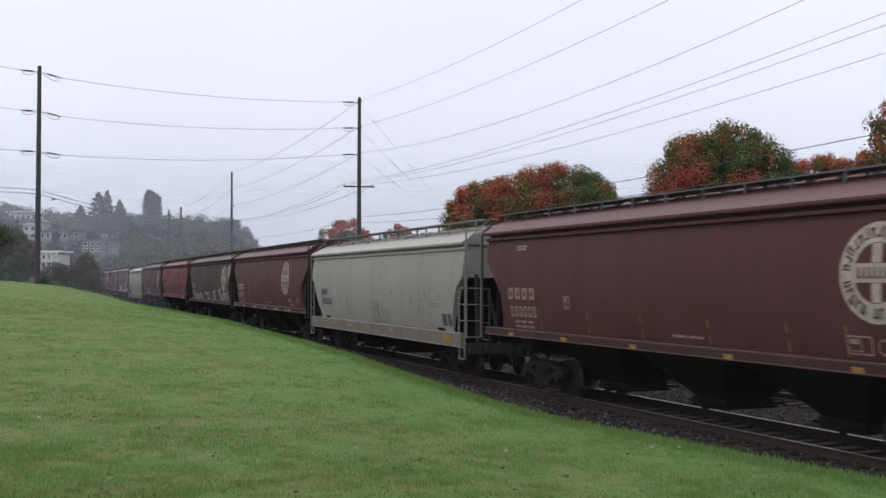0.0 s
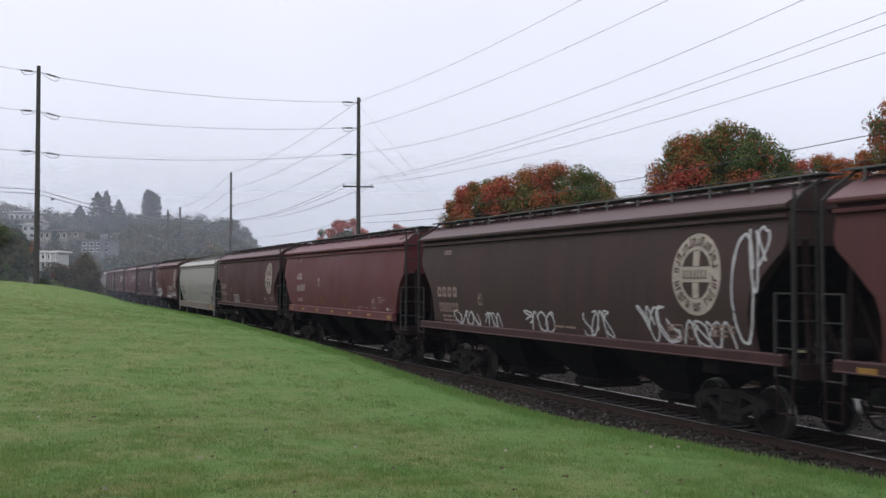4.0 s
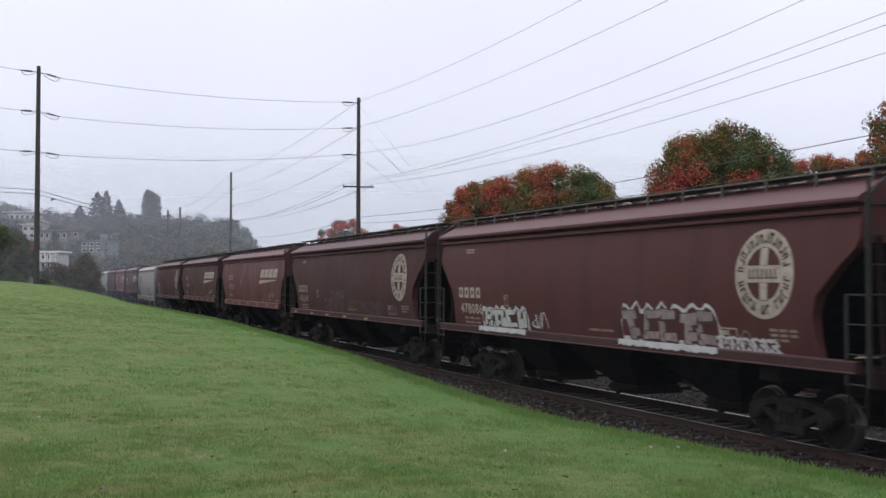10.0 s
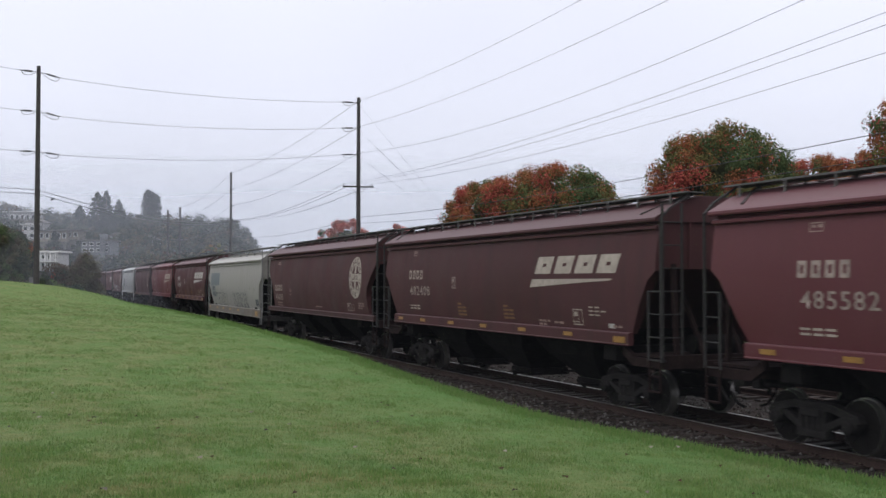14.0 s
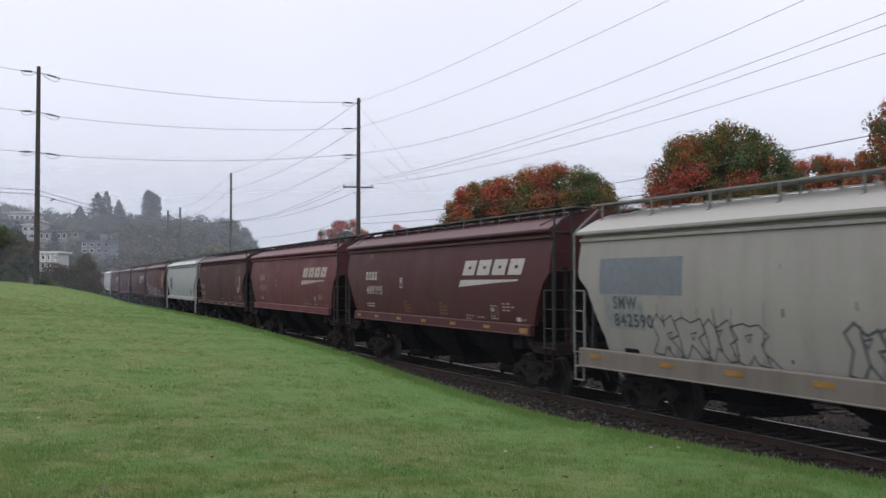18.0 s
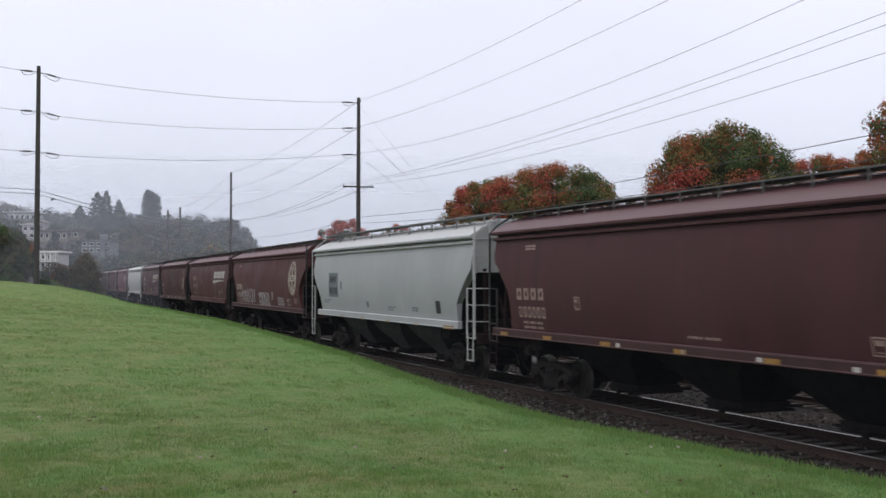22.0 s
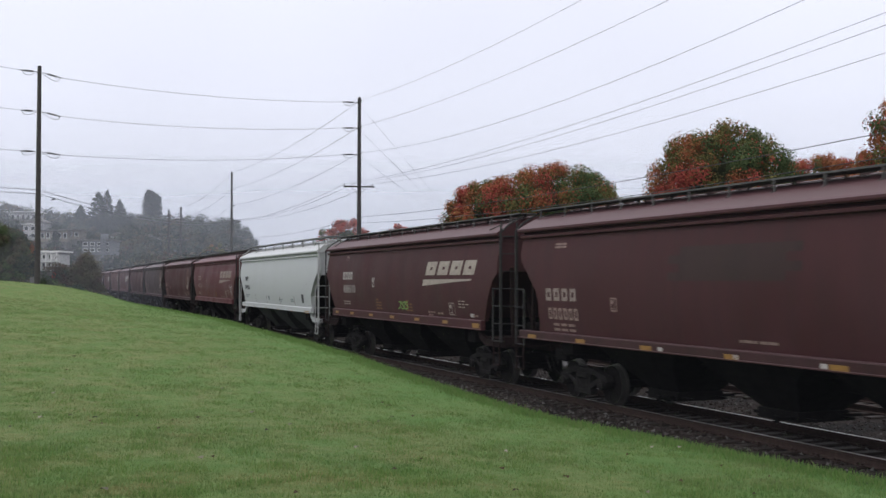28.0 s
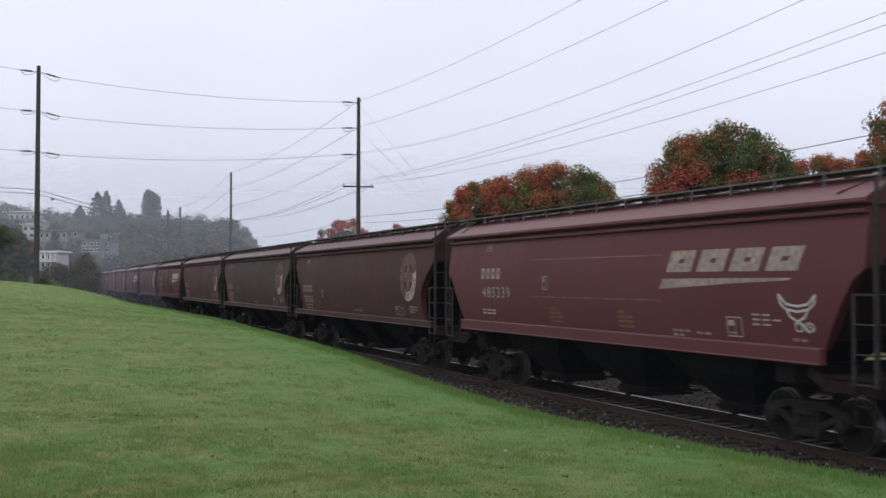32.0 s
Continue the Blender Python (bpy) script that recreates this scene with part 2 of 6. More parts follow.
b_base = mixed(bn, bl, b_lush, mixed(bn, bl, b_patch, b_ramp, (0.255, 0.241, 0.11)), (0.108, 0.22, 0.064))
b_worn = mixed(bn, bl, b_straw, b_base, (0.25, 0.24, 0.11))
b_col = mixed(bn, bl, b_shadow, mixed(bn, bl, lush_strip(bn, bl, b_co), b_worn, (0.105, 0.220, 0.064)), (0.055, 0.112, 0.032))
for k in bn:
    if k.bl_idname == "ShaderNodeBsdfPrincipled":
        bl.new(b_col, k.inputs["Base Color"])
    elif k.bl_idname == "ShaderNodeBsdfTranslucent":
        bl.new(b_col, k.inputs["Color"])
M_VERGE = leafy("verge_blades", [(0.085, 0.17, 0.04), (0.115, 0.205, 0.052), (0.16, 0.20, 0.075)], 0.8, 0.3)
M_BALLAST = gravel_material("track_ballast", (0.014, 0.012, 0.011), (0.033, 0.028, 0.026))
M_STONE = leafy("ballast_stones", [(0.022, 0.018, 0.016), (0.055, 0.048, 0.044), (0.035, 0.027, 0.024), (0.11, 0.104, 0.10)], 0.85, 0.0)
M_TIE = plain("creosoted_wood", (0.026, 0.019, 0.016), 0.85, 0, 0.45, 6, 0.5, 0.02)
M_RUST = plain("rusty_rail", (0.034, 0.0198, 0.0158), 0.85, 0.0, 0.35, 12, 0.3)
M_RAILTOP = plain("polished_rail_top", (0.40, 0.385, 0.37), 0.35, 0.9, 0.15, 20, 0.05)
M_POLE = plain("weathered_pole_wood", (0.052, 0.048, 0.047), 0.85, 0, 0.35, 5, 0.4, 0.02)
M_WIRE = plain("aluminium_wire", (0.06, 0.06, 0.063), 0.7, 0.0, 0.1, 5, 0)
M_INSUL = plain("grey_insulator", (0.12, 0.12, 0.125), 0.5, 0, 0.2, 20, 0.1)
# soot, blackened further for the shade under the cars
M_UNDER = plain("soot_and_shade_underframe", (0.010, 0.009, 0.0088), 0.95, 0, 0.5, 3, 0.3)
M_HOPPER = plain("dark_grey_hopper_paint", (0.040, 0.041, 0.041), 0.85, 0, 0.4, 3, 0.2)
M_TRUCK = plain("grimy_cast_steel", (0.019, 0.0175, 0.017), 0.9, 0.0, 0.4, 6, 0.4)
M_WHEEL = plain("worn_wheel_steel", (0.012, 0.0105, 0.010), 0.8, 0.0, 0.3, 10, 0.2)
M_TREAD = plain("worn_tread", (0.22, 0.21, 0.20), 0.35, 0.9, 0.15, 20, 0.05)
M_GRATING = plain("grey_metal_grating", (0.10, 0.098, 0.095), 0.7, 0.2, 0.35, 9, 0.4)
# brown darkened for the shade under the car ends
M_DARKSTEEL = plain("shade_dark_brown_steel", (0.018, 0.011, 0.0105), 0.85, 0, 0.4, 5, 0.3)
M_GRATE = plain("dull_galvanised_grating", (0.038, 0.036, 0.035), 0.7, 0.4, 0.35, 9, 0.4)
M_YELLOW = plain("yellow_reflective_tape", (0.235, 0.125, 0.03), 0.5, 0, 0.3, 14, 0.1)
M_MARK = plain("faded_white_lettering", (0.37, 0.345, 0.325), 0.7, 0, 0.2, 10, 0)
M_DIM = plain("worn_lettering", (0.23, 0.16, 0.14), 0.75, 0, 0.4, 10, 0)
M_WORN = plain("half_worn_lettering", (0.25, 0.20, 0.175), 0.75, 0, 0.4, 10, 0)
M_CREAM = plain("cream_emblem_paint", (0.32, 0.275, 0.235), 0.7, 0, 0.25, 6, 0)
M_BLACK = plain("black_lettering", (0.03, 0.03, 0.032), 0.7, 0, 0.2, 10, 0)
M_GREYBOX = plain("grey_paint_patch", (0.13, 0.145, 0.16), 0.7, 0, 0.15, 6, 0)
M_TAG = plain("silver_spray_paint", (0.42, 0.41, 0.42), 0.6, 0, 0.2, 5, 0)
M_TAGDARK = plain("dark_spray_paint", (0.055, 0.06, 0.07), 0.7, 0, 0.2, 5, 0)
M_GALV = plain("galvanised_grating", (0.20, 0.20, 0.195), 0.6, 0.4, 0.3, 9, 0.3)
M_LADDER = plain("white_painted_steel", (0.34, 0.34, 0.335), 0.55, 0, 0.2, 9, 0.1)
M_OCHRE = plain("faded_ochre_paint", (0.15, 0.078, 0.036), 0.75, 0, 0.35, 12, 0)
M_INK = plain("brown_ink_on_emblem", (0.055, 0.026, 0.022), 0.7, 0, 0.3, 10, 0)
M_GHOST = plain("nearly_washed_off_spray", (0.125, 0.085, 0.088), 0.75, 0, 0.6, 4, 0)
M_CREAMOLD = plain("half_lost_cream_paint", (0.14, 0.085, 0.07), 0.75, 0, 0.5, 5, 0)
M_RUSTSTRIP = plain("rust_brown_strip", (0.12, 0.075, 0.06), 0.75, 0, 0.3, 12, 0)
M_STREAK = plain("seam_streak", (0.065, 0.06, 0.054), 0.75, 0, 0.35, 4, 0)
M_SCRIB = plain("grey_marker_scribble", (0.13, 0.14, 0.14), 0.75, 0, 0.3, 5, 0)
M_PRIMER = plain("thin_primer", (0.19, 0.195, 0.195), 0.7, 0, 0.2, 5, 0)
M_TEAL = plain("faded_teal_spray", (0.16, 0.21, 0.19), 0.75, 0, 0.3, 5, 0)
M_LIME = plain("green_spray_paint", (0.16, 0.27, 0.07), 0.7, 0, 0.25, 5, 0)
M_GREYLIGHT = plain("pale_tag_fill", (0.40, 0.41, 0.40), 0.7, 0, 0.15, 5, 0)
M_SPRAYDIM = plain("brown_grey_tag_fill", (0.24, 0.19, 0.185), 0.7, 0, 0.4, 6, 0)
M_BARK = plain("tree_bark", (0.085, 0.065, 0.05), 0.9, 0, 0.4, 5, 0.6, 0.03)

PAINTS = {
    "brown": paint("boxcar_brown_paint", (0.066, 0.0198, 0.0195), (0.026, 0.015, 0.013), 0.5, 0.55),
    "dark": paint("sooty_brown_paint", (0.040, 0.0235, 0.0215), (0.02, 0.015, 0.014), 0.6, 0.6),
    "sill": paint("dark_brown_sill_paint", (0.040, 0.0175, 0.0165), (0.018, 0.013, 0.012), 0.6, 0.65),
    "umber": paint("dull_umber_paint", (0.050, 0.0165, 0.0175), (0.024, 0.017, 0.016), 0.5, 0.6),
    "red": paint("oxide_red_paint", (0.096, 0.0245, 0.028), (0.05, 0.02, 0.018), 0.28, 0.5),
    "rose": paint("faded_red_oxide_paint", (0.084, 0.0235, 0.0275), (0.045, 0.02, 0.019), 0.25, 0.5),
    "maroon": paint("maroon_paint", (0.053, 0.0125, 0.0150), (0.031, 0.017, 0.016), 0.3, 0.5),
    "bright": paint("clean_white_paint", (0.40, 0.41, 0.415), (0.30, 0.29, 0.275), 0.15, 0.45, (0.6, 0.6, 0.58)),
    "white": paint("light_grey_paint", (0.272, 0.280, 0.284), (0.22, 0.21, 0.20), 0.22, 0.45, (0.7, 0.7, 0.68)),
    "greysill": paint("rusty_dirty_sill_paint", (0.135, 0.118, 0.104), (0.07, 0.052, 0.038), 0.6, 0.65, (0.3, 0.27, 0.24)),
    "grey": paint("dirty_light_grey_paint", (0.240, 0.225, 0.210), (0.13, 0.118, 0.10), 0.32, 0.55, (0.5, 0.5, 0.46)),
}


# ---- mesh helpers ----
class Shape:
    """Collects boxes, tubes and prisms for one mesh."""

    def __init__(self):
        self.v, self.f, self.mi, self.mat = [], [], [], 0

    def add(self, verts, faces):
        k = len(self.v)
        self.v += [tuple(p) for p in verts]
        self.f += [tuple(i + k for i in f) for f in faces]
        self.mi += [self.mat] * len(faces)
        return self

    def box(self, x0, x1, y0, y1, z0, z1, m=None):
        vs = [Vector((x, y, z)) for x in (x0, x1) for y in (y0, y1) for z in (z0, z1)]
        if m:
            vs = [m @ p for p in vs]
        return self.add(vs, [(0, 1, 3, 2), (4, 6, 7, 5), (0, 4, 5, 1), (2, 3, 7, 6), (0, 2, 6, 4), (1, 5, 7, 3)])

    def tube(self, a, b, r, n=8, r2=None):
        a, b = Vector(a), Vector(b)
        q = (b - a).to_track_quat("Z", "Y").to_matrix()
        r2 = r if r2 is None else r2
        vs = []
        for c, rr in ((a, r), (b, r2)):
            vs += [c + q @ Vector((rr * math.cos(2 * math.pi * i / n), rr * math.sin(2 * math.pi * i / n), 0)) for i in range(n)]
        fs = [(i, (i + 1) % n, n + (i + 1) % n, n + i) for i in range(n)]
        return self.add(vs, fs + [tuple(range(n))[::-1], tuple(range(n, 2 * n))])

    def bar(self, a, b, w, h):
        a, b = Vector(a), Vector(b)
        q = (b - a).to_track_quat("X", "Z").to_matrix().to_4x4()
        return self.box(0, (b - a).length, -w / 2, w / 2, -h / 2, h / 2, Matrix.Translation(a) @ q)

    def prism_y(self, pts, y0, y1):
        """Extrudes a counter-clockwise outline in x, z along y."""
        n = len(pts)
        vs = [(x, y0, z) for x, z in pts] + [(x, y1, z) for x, z in pts]
        fs = [((i + 1) % n, i, n + i, n + (i + 1) % n) for i in range(n)]
        return self.add(vs, fs + [tuple(range(n)), tuple(range(2 * n - 1, n - 1, -1))])

    def prism_x(self, pts, x0, x1):
        n = len(pts)
        vs = [(x0, y, z) for y, z in pts] + [(x1, y, z) for y, z in pts]
        fs = [(i, (i + 1) % n, n + (i + 1) % n, n + i) for i in range(n)]
        return self.add(vs, fs + [tuple(range(n))[::-1], tuple(range(n, 2 * n))])

    def mesh(self, name, *mats, bevel=0.0, smooth=False):
        me = bpy.data.meshes.new(name)
        me.from_pydata(self.v, [], self.f)
        for m in mats:
            me.materials.append(m)
        if len(mats) > 1:
            me.polygons.foreach_set("material_index", self.mi)
        bm = bmesh.new()
        bm.from_mesh(me)
        bmesh.ops.recalc_face_normals(bm, faces=bm.faces)
        if bevel:
            bmesh.ops.bevel(bm, geom=bm.edges[:], offset=bevel, segments=1, affect="EDGES", clamp_overlap=True)
        bm.to_mesh(me)
        bm.free()
        if smooth:
            me.polygons.foreach_set("use_smooth", [True] * len(me.polygons))
        return me


def raw_mesh(name, verts, faces, mat, smooth=False):
    me = bpy.data.meshes.new(name)
    me.from_pydata(verts, [], faces)
    for m in (mat if isinstance(mat, (list, tuple)) else [mat]):
        me.materials.append(m)
    if smooth:
        me.polygons.foreach_set("use_smooth", [True] * len(me.polygons))
    return me


def thing(name, label, category, group="", kind="", me=None):
    return tagged(new(name, me), label, category, group, kind)


def part(name, me, parent, label="", at=None):
    ob = new(name, me)
    ob.parent = parent
    if at is not None:
        ob.matrix_basis = at
    if label:
        ob["label"] = label
    return ob


MESH = {}


def cached(key, build):
    if key not in MESH:
        MESH[key] = build()
    return MESH[key]


# ---- ground ----
def far_distance(x, y):
    """Distance from the far stretch of the track's centreline."""
    d = np.full(np.shape(x), 1e9)
    for s in range(130, 640, 6):
        cx, cy, _ = on_track(s)
        d = np.minimum(d, np.hypot(x - cx, y - cy))
    return d


def ground_height(x, y):
    u, s = track_us(x, y)
    sc = np.clip(s, -30, 100)
    edge = np.interp(sc, [-30, -19.4, -15.4, -12, -9.8, -6.9, -3.3, 0.5, 5.5, 11.4, 19.5, 39, 60, 95], [0.53, 0.45, 0.34, 0.25, 0.25, 0.33, 0.44, 0.60, 0.71, 0.78, 0.90, 0.90, 0.9, 0.75])
    slope = np.interp(sc, [-30, -12, 30, 60, 100], [0.07, 0.072, 0.095, 0.12, 0.12])
    run = np.clip(u - 5.0, 0, 14)
    bank = edge + slope * run * (1 - 0.012 * run)
    crest = np.clip((s - 38) / 24, 0, 1)
    bank = bank + crest * (edge - 0.1 + 2.25 * (1 - np.exp(-run / 5.5)) - bank)
    k = np.clip((u - 3.5) / 1.3, 0, 1)
    k = k * k * (3 - 2 * k)
    fall = np.clip((s - 85) / 45, 0, 1)
    fall = fall * fall * (3 - 2 * fall)
    z = -0.62 + (bank + 0.62) * k * (1 - 0.75 * fall)
    z = np.where(u < 0, -0.62, z)
    # the wooded hill far behind
    hx = np.clip((-0.165 * y + 5 - x) / 13, 0, 1)
    hy = np.clip((y - 215) / 140, 0, 1)
    d = far_distance(x, y)
    flat_bed = np.clip((d - 4.5) / 6, 0, 1)
    z = np.where(s > 140, -0.62 + (z + 0.62) * flat_bed, z)
    cut = np.clip((d - 7) / 16, 0, 1)
    rise = np.interp(x / np.maximum(y, 1), [-0.42, -0.36, -0.3, -0.2], [19.5, 17.0, 17.0, 15.5])
    z = z + rise * cut * cut * (3 - 2 * cut) * hx * hx * (3 - 2 * hx) * hy * hy * (3 - 2 * hy)
    return z


def axis(knots):
    out = []
    for a, b, n in knots:
        out += list(np.linspace(a, b, n, endpoint=False))
    return np.array(out + [knots[-1][1]])


gx = axis([(-1500, -300, 8), (-300, -60, 40), (-60, 40, 160), (40, 120, 20), (120, 1500, 8)])
gy = axis([(-600, -40, 10), (-40, 5, 30), (5, 120, 180), (120, 480, 60), (480, 3000, 12)])
GX, GY = np.meshgrid(gx, gy)
GZ = ground_height(GX, GY)
near = (np.hypot(GX, GY) < 120)
GZ = GZ + np.where(near, 0.012 * np.sin(GX * 1.7 + 0.6 * np.sin(GY)) * np.sin(GY * 1.3), 0)
nx = len(gx)
quads = [(j * nx + i, j * nx + i + 1, (j + 1) * nx + i + 1, (j + 1) * nx + i) for j in range(len(gy) - 1) for i in range(nx - 1)]
ground = thing("ground", "mown green park lawn sloping down to the track", "lawn", kind="structure",
               me=raw_mesh("ground", np.stack([GX, GY, GZ], -1).reshape(-1, 3).tolist(), quads, M_LAWN, True))


# ---- railway track ----
def sweep(profile, s0, s1, step):
    ss = np.arange(s0, s1 + step / 2, step)
    n = len(profile)
    verts = [on_track(s, o, z) for s in ss for o, z in profile]
    faces = [(k * n + i, k * n + i + 1, (k + 1) * n + i + 1, (k + 1) * n + i) for k in range(len(ss) - 1) for i in range(n - 1)]
    return verts, faces


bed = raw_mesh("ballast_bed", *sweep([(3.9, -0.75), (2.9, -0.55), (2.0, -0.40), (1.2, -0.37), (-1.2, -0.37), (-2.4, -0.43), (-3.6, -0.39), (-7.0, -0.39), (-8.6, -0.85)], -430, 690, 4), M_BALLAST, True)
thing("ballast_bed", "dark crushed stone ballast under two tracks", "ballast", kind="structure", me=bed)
RAIL = [(0.07, -0.165), (0.07, -0.15), (0.012, -0.13), (0.012, -0.045), (0.036, -0.035), (0.036, -0.004), (0.028, 0.0),
        (-0.028, 0.0), (-0.036, -0.004), (-0.036, -0.035), (-0.012, -0.045), (-0.012, -0.13), (-0.07, -0.15), (-0.07, -0.165)]
for off in (0.755, -0.755, -4.545, -6.055):
    v, f = sweep([(off + o, z + RAIL_TOP) for o, z in RAIL], -430, 690, 5)
    me = raw_mesh("rail", v, f, [M_RUST, M_RAILTOP])
    top = [5, 6, 7]
    me.polygons.foreach_set("material_index", [1 if i % 13 in top and abs(off) < 1 else 0 for i in range(len(f))])
    thing("rail", "rusty steel rail with a polished running surface", "rail", "rails of the tracks", "structure", me)


# ---- the freight train ----
def speed_run(t):
    """How far the train has gone at t, from where it stands at 13 s."""
    d = t - 13.0
    return 12.5592 * d + 0.003373 * d * d - 0.000201 * d ** 3


# half length at the eaves, eave height, top of the side sill, height of the running boards over the eaves
STYLE = {"old": (8.57, 3.88, 1.40, 0.57), "new": (8.31, 3.86, 1.55, 0.57), "grey": (8.30, 3.70, 1.14, 0.70), "white": (8.47, 3.87, 1.47, 0.66)}


def bulge(z):
    """How far the curved side draws in towards the eaves and the sill."""
    q = ((z - 2.55) / 1.3) ** 2
    return (0.16 if z > 2.55 else 0.17) * q


def wheelset_mesh():
    b = Shape()
    for sg in (-1, 1):
        b.mat = 0
        b.tube((0, sg * 0.70, 0), (0, sg * 0.80, 0), 0.40, 28)
        b.tube((0, sg * 0.80, 0), (0, sg * 0.86, 0), 0.13, 14)
        b.mat = 1
        b.tube((0, sg * 0.715, 0), (0, sg * 0.83, 0), 0.455, 32, 0.45)
        b.tube((0, sg * 0.66, 0), (0, sg * 0.715, 0), 0.482, 32)
        b.mat = 0
        b.tube((0, sg * 0.65, 0), (0, sg * 0.836, 0), 0.437, 32)
        for k in range(6):
            a = k * math.pi / 3
            b.box(0.18, 0.34, sg * 0.83 - 0.02, sg * 0.83 + 0.02, -0.05, 0.05, Matrix.Rotation(a, 4, "Y"))
    b.mat = 0
    b.tube((0, -0.9, 0), (0, 0.9, 0), 0.085, 12)
    return b.mesh("wheelset", M_WHEEL, M_TREAD)


def side_frame_mesh():
    """A cast truck side: arched top, window openings, spring nest and bearing pedestals."""
    b = Shape()
    for sg in (-1, 1):
        b.prism_y([(sg * 0.0, 0.80), (sg * 0.45, 0.80), (sg * 1.05, 0.66), (sg * 1.12, 0.54), (sg * 0.98, 0.52), (sg * 0.45, 0.66), (0, 0.66)], -0.09, 0.09)
        b.prism_y([(sg * 0.30, 0.30), (sg * 0.86, 0.58), (sg * 0.80, 0.66), (sg * 0.24, 0.42)], -0.08, 0.08)
        b.box(sg * 0.27 - 0.05, sg * 0.27 + 0.05, -0.09, 0.09, 0.26, 0.70)
        b.box(sg * 0.89 - 0.15, sg * 0.89 + 0.15, -0.10, 0.10, 0.45, 0.62)
        b.tube((sg * 0.89, -0.17, 0.457), (sg * 0.89, 0.1, 0.457), 0.115, 14)
        b.tube((sg * 0.89, -0.19, 0.457), (sg * 0.89, -0.17, 0.457), 0.06, 8)
    b.box(-0.36, 0.36, -0.10, 0.10, 0.20, 0.32)
    for k in (-0.14, 0.0, 0.14):
        b.tube((k, -0.04, 0.32), (k, -0.04, 0.58), 0.055, 10)
    b.box(-0.24, 0.24, -0.13, 0.05, 0.56, 0.68)
    return b.mesh("side_frame", M_TRUCK, bevel=0.012)


def bolster_mesh():
    b = Shape()
    b.box(-0.2, 0.2, -0.95, 0.95, 0.50, 0.78)
    b.box(-0.8, 0.8, -0.08, 0.08, 0.42, 0.52)
    for sg in (-1, 1):
        b.box(sg * 0.42 - 0.04, sg * 0.42 + 0.04, -0.85, 0.85, 0.36, 0.46)
    return b.mesh("bolster", M_UNDER, bevel=0.01)


def make_truck(car, x):
    tr = part("truck", cached("bolster", bolster_mesh), car, "grimy four-wheel truck", pose(x, 0, RAIL_TOP))
    part("side_frame", cached("side_frame", side_frame_mesh), tr, at=pose(0, -1.0, 0))
    part("side_frame", cached("side_frame", side_frame_mesh), tr, at=pose(0, 1.0, 0, 0, 0, 180))
    for dx in (-0.89, 0.89):
        w = part("wheelset", cached("wheelset", wheelset_mesh), tr, "worn steel wheels on an axle")
        w.matrix_parent_inverse = Matrix.Translation((dx, 0, 0.457))


def coupler_mesh():
    b = Shape()
    b.box(-0.75, 0.0, -0.07, 0.07, 0.80, 0.95)
    b.prism_x([(-0.16, 0.74), (0.16, 0.74), (0.16, 1.02), (-0.16, 1.02)], 0.0, 0.22)
    b.box(0.2, 0.34, -0.15, -0.05, 0.76, 1.0)
    b.tube((0.05, -0.12, 0.62), (0.05, -0.12, 1.06), 0.05, 8)
    b.bar((-0.6, -0.15, 0.86), (0.1, -0.35, 0.45), 0.05, 0.05)
    return b.mesh("coupler", M_TRUCK, bevel=0.012)


def hose_mesh():
    b = Shape()
    pts = [(0.0, -0.28, 0.8), (0.12, -0.28, 0.6), (0.25, -0.24, 0.42), (0.42, -0.2, 0.36)]
    for p, q in zip(pts, pts[1:]):
        b.tube(p, q, 0.028, 8)
    return b.mesh("brake_hose", M_UNDER)


def outline(style):
    """The near side's outline in x, z, counter-clockwise as seen from the near side."""
    B, E, S, _ = STYLE[style]
    if style == "old":
        right = [(B - 0.90, S), (B - 1.00, 1.70), (B - 1.03, 2.10), (B - 0.92, 2.42), (B - 0.45, 2.86), (B - 0.08, 3.16), (B, 3.32), (B, E)]
    elif style == "white":
        right = [(B - 1.15, S), (B - 1.08, 2.0), (B - 0.45, 2.62), (B - 0.05, 2.95), (B, 3.12), (B, E)]
    elif style == "grey":
        right = [(B - 1.04, S), (B - 0.98, 1.45), (B - 0.43, 2.46), (B - 0.06, 2.72), (B, 2.84), (B, E)]
    else:
        right = [(B - 1.0, S), (B - 0.95, 1.62), (B - 0.64, 2.11), (B - 0.28, 2.66), (B - 0.10, 2.78), (B, 2.86), (B, E)]
    return right


def edge_at(style, z):
    pts = outline(style)
    return float(np.interp(z, [p[1] for p in pts], [p[0] for p in pts]))


def side_mesh(style, mat):
    """One side of the tank: a curved sheet with thickness, cut away at its ends."""
    B, E, S, _ = STYLE[style]
    zs = sorted(set([S + (E - S) * k / 14 for k in range(15)] + [p[1] for p in outline(style)]))
    nxs = 9
    v, f = [], []
    for layer in (0, 1):
        for z in zs:
            e = edge_at(style, z)
            for i in range(nxs):
                v.append((-e + 2 * e * i / (nxs - 1), (-0.05 + bulge(z)) if layer == 0 else 0.16, z))
    m = len(zs) * nxs
    for j in range(len(zs) - 1):
        for i in range(nxs - 1):
            q = (j * nxs + i, j * nxs + i + 1, (j + 1) * nxs + i + 1, (j + 1) * nxs + i)
            f += [q, tuple(m + k for k in reversed(q))]
        for i in (0, nxs - 1):
            f.append((j * nxs + i, (j + 1) * nxs + i, m + (j + 1) * nxs + i, m + j * nxs + i))
    for j in (0, len(zs) - 1):
        for i in range(nxs - 1):
            f.append((j * nxs + i, j * nxs + i + 1, m + j * nxs + i + 1, m + j * nxs + i))
    sh = Shape()
    sh.add(v, f)
    me = sh.mesh("side_panel", mat, smooth=True)
    me.set_sharp_from_angle(angle=radians(35))
    return me


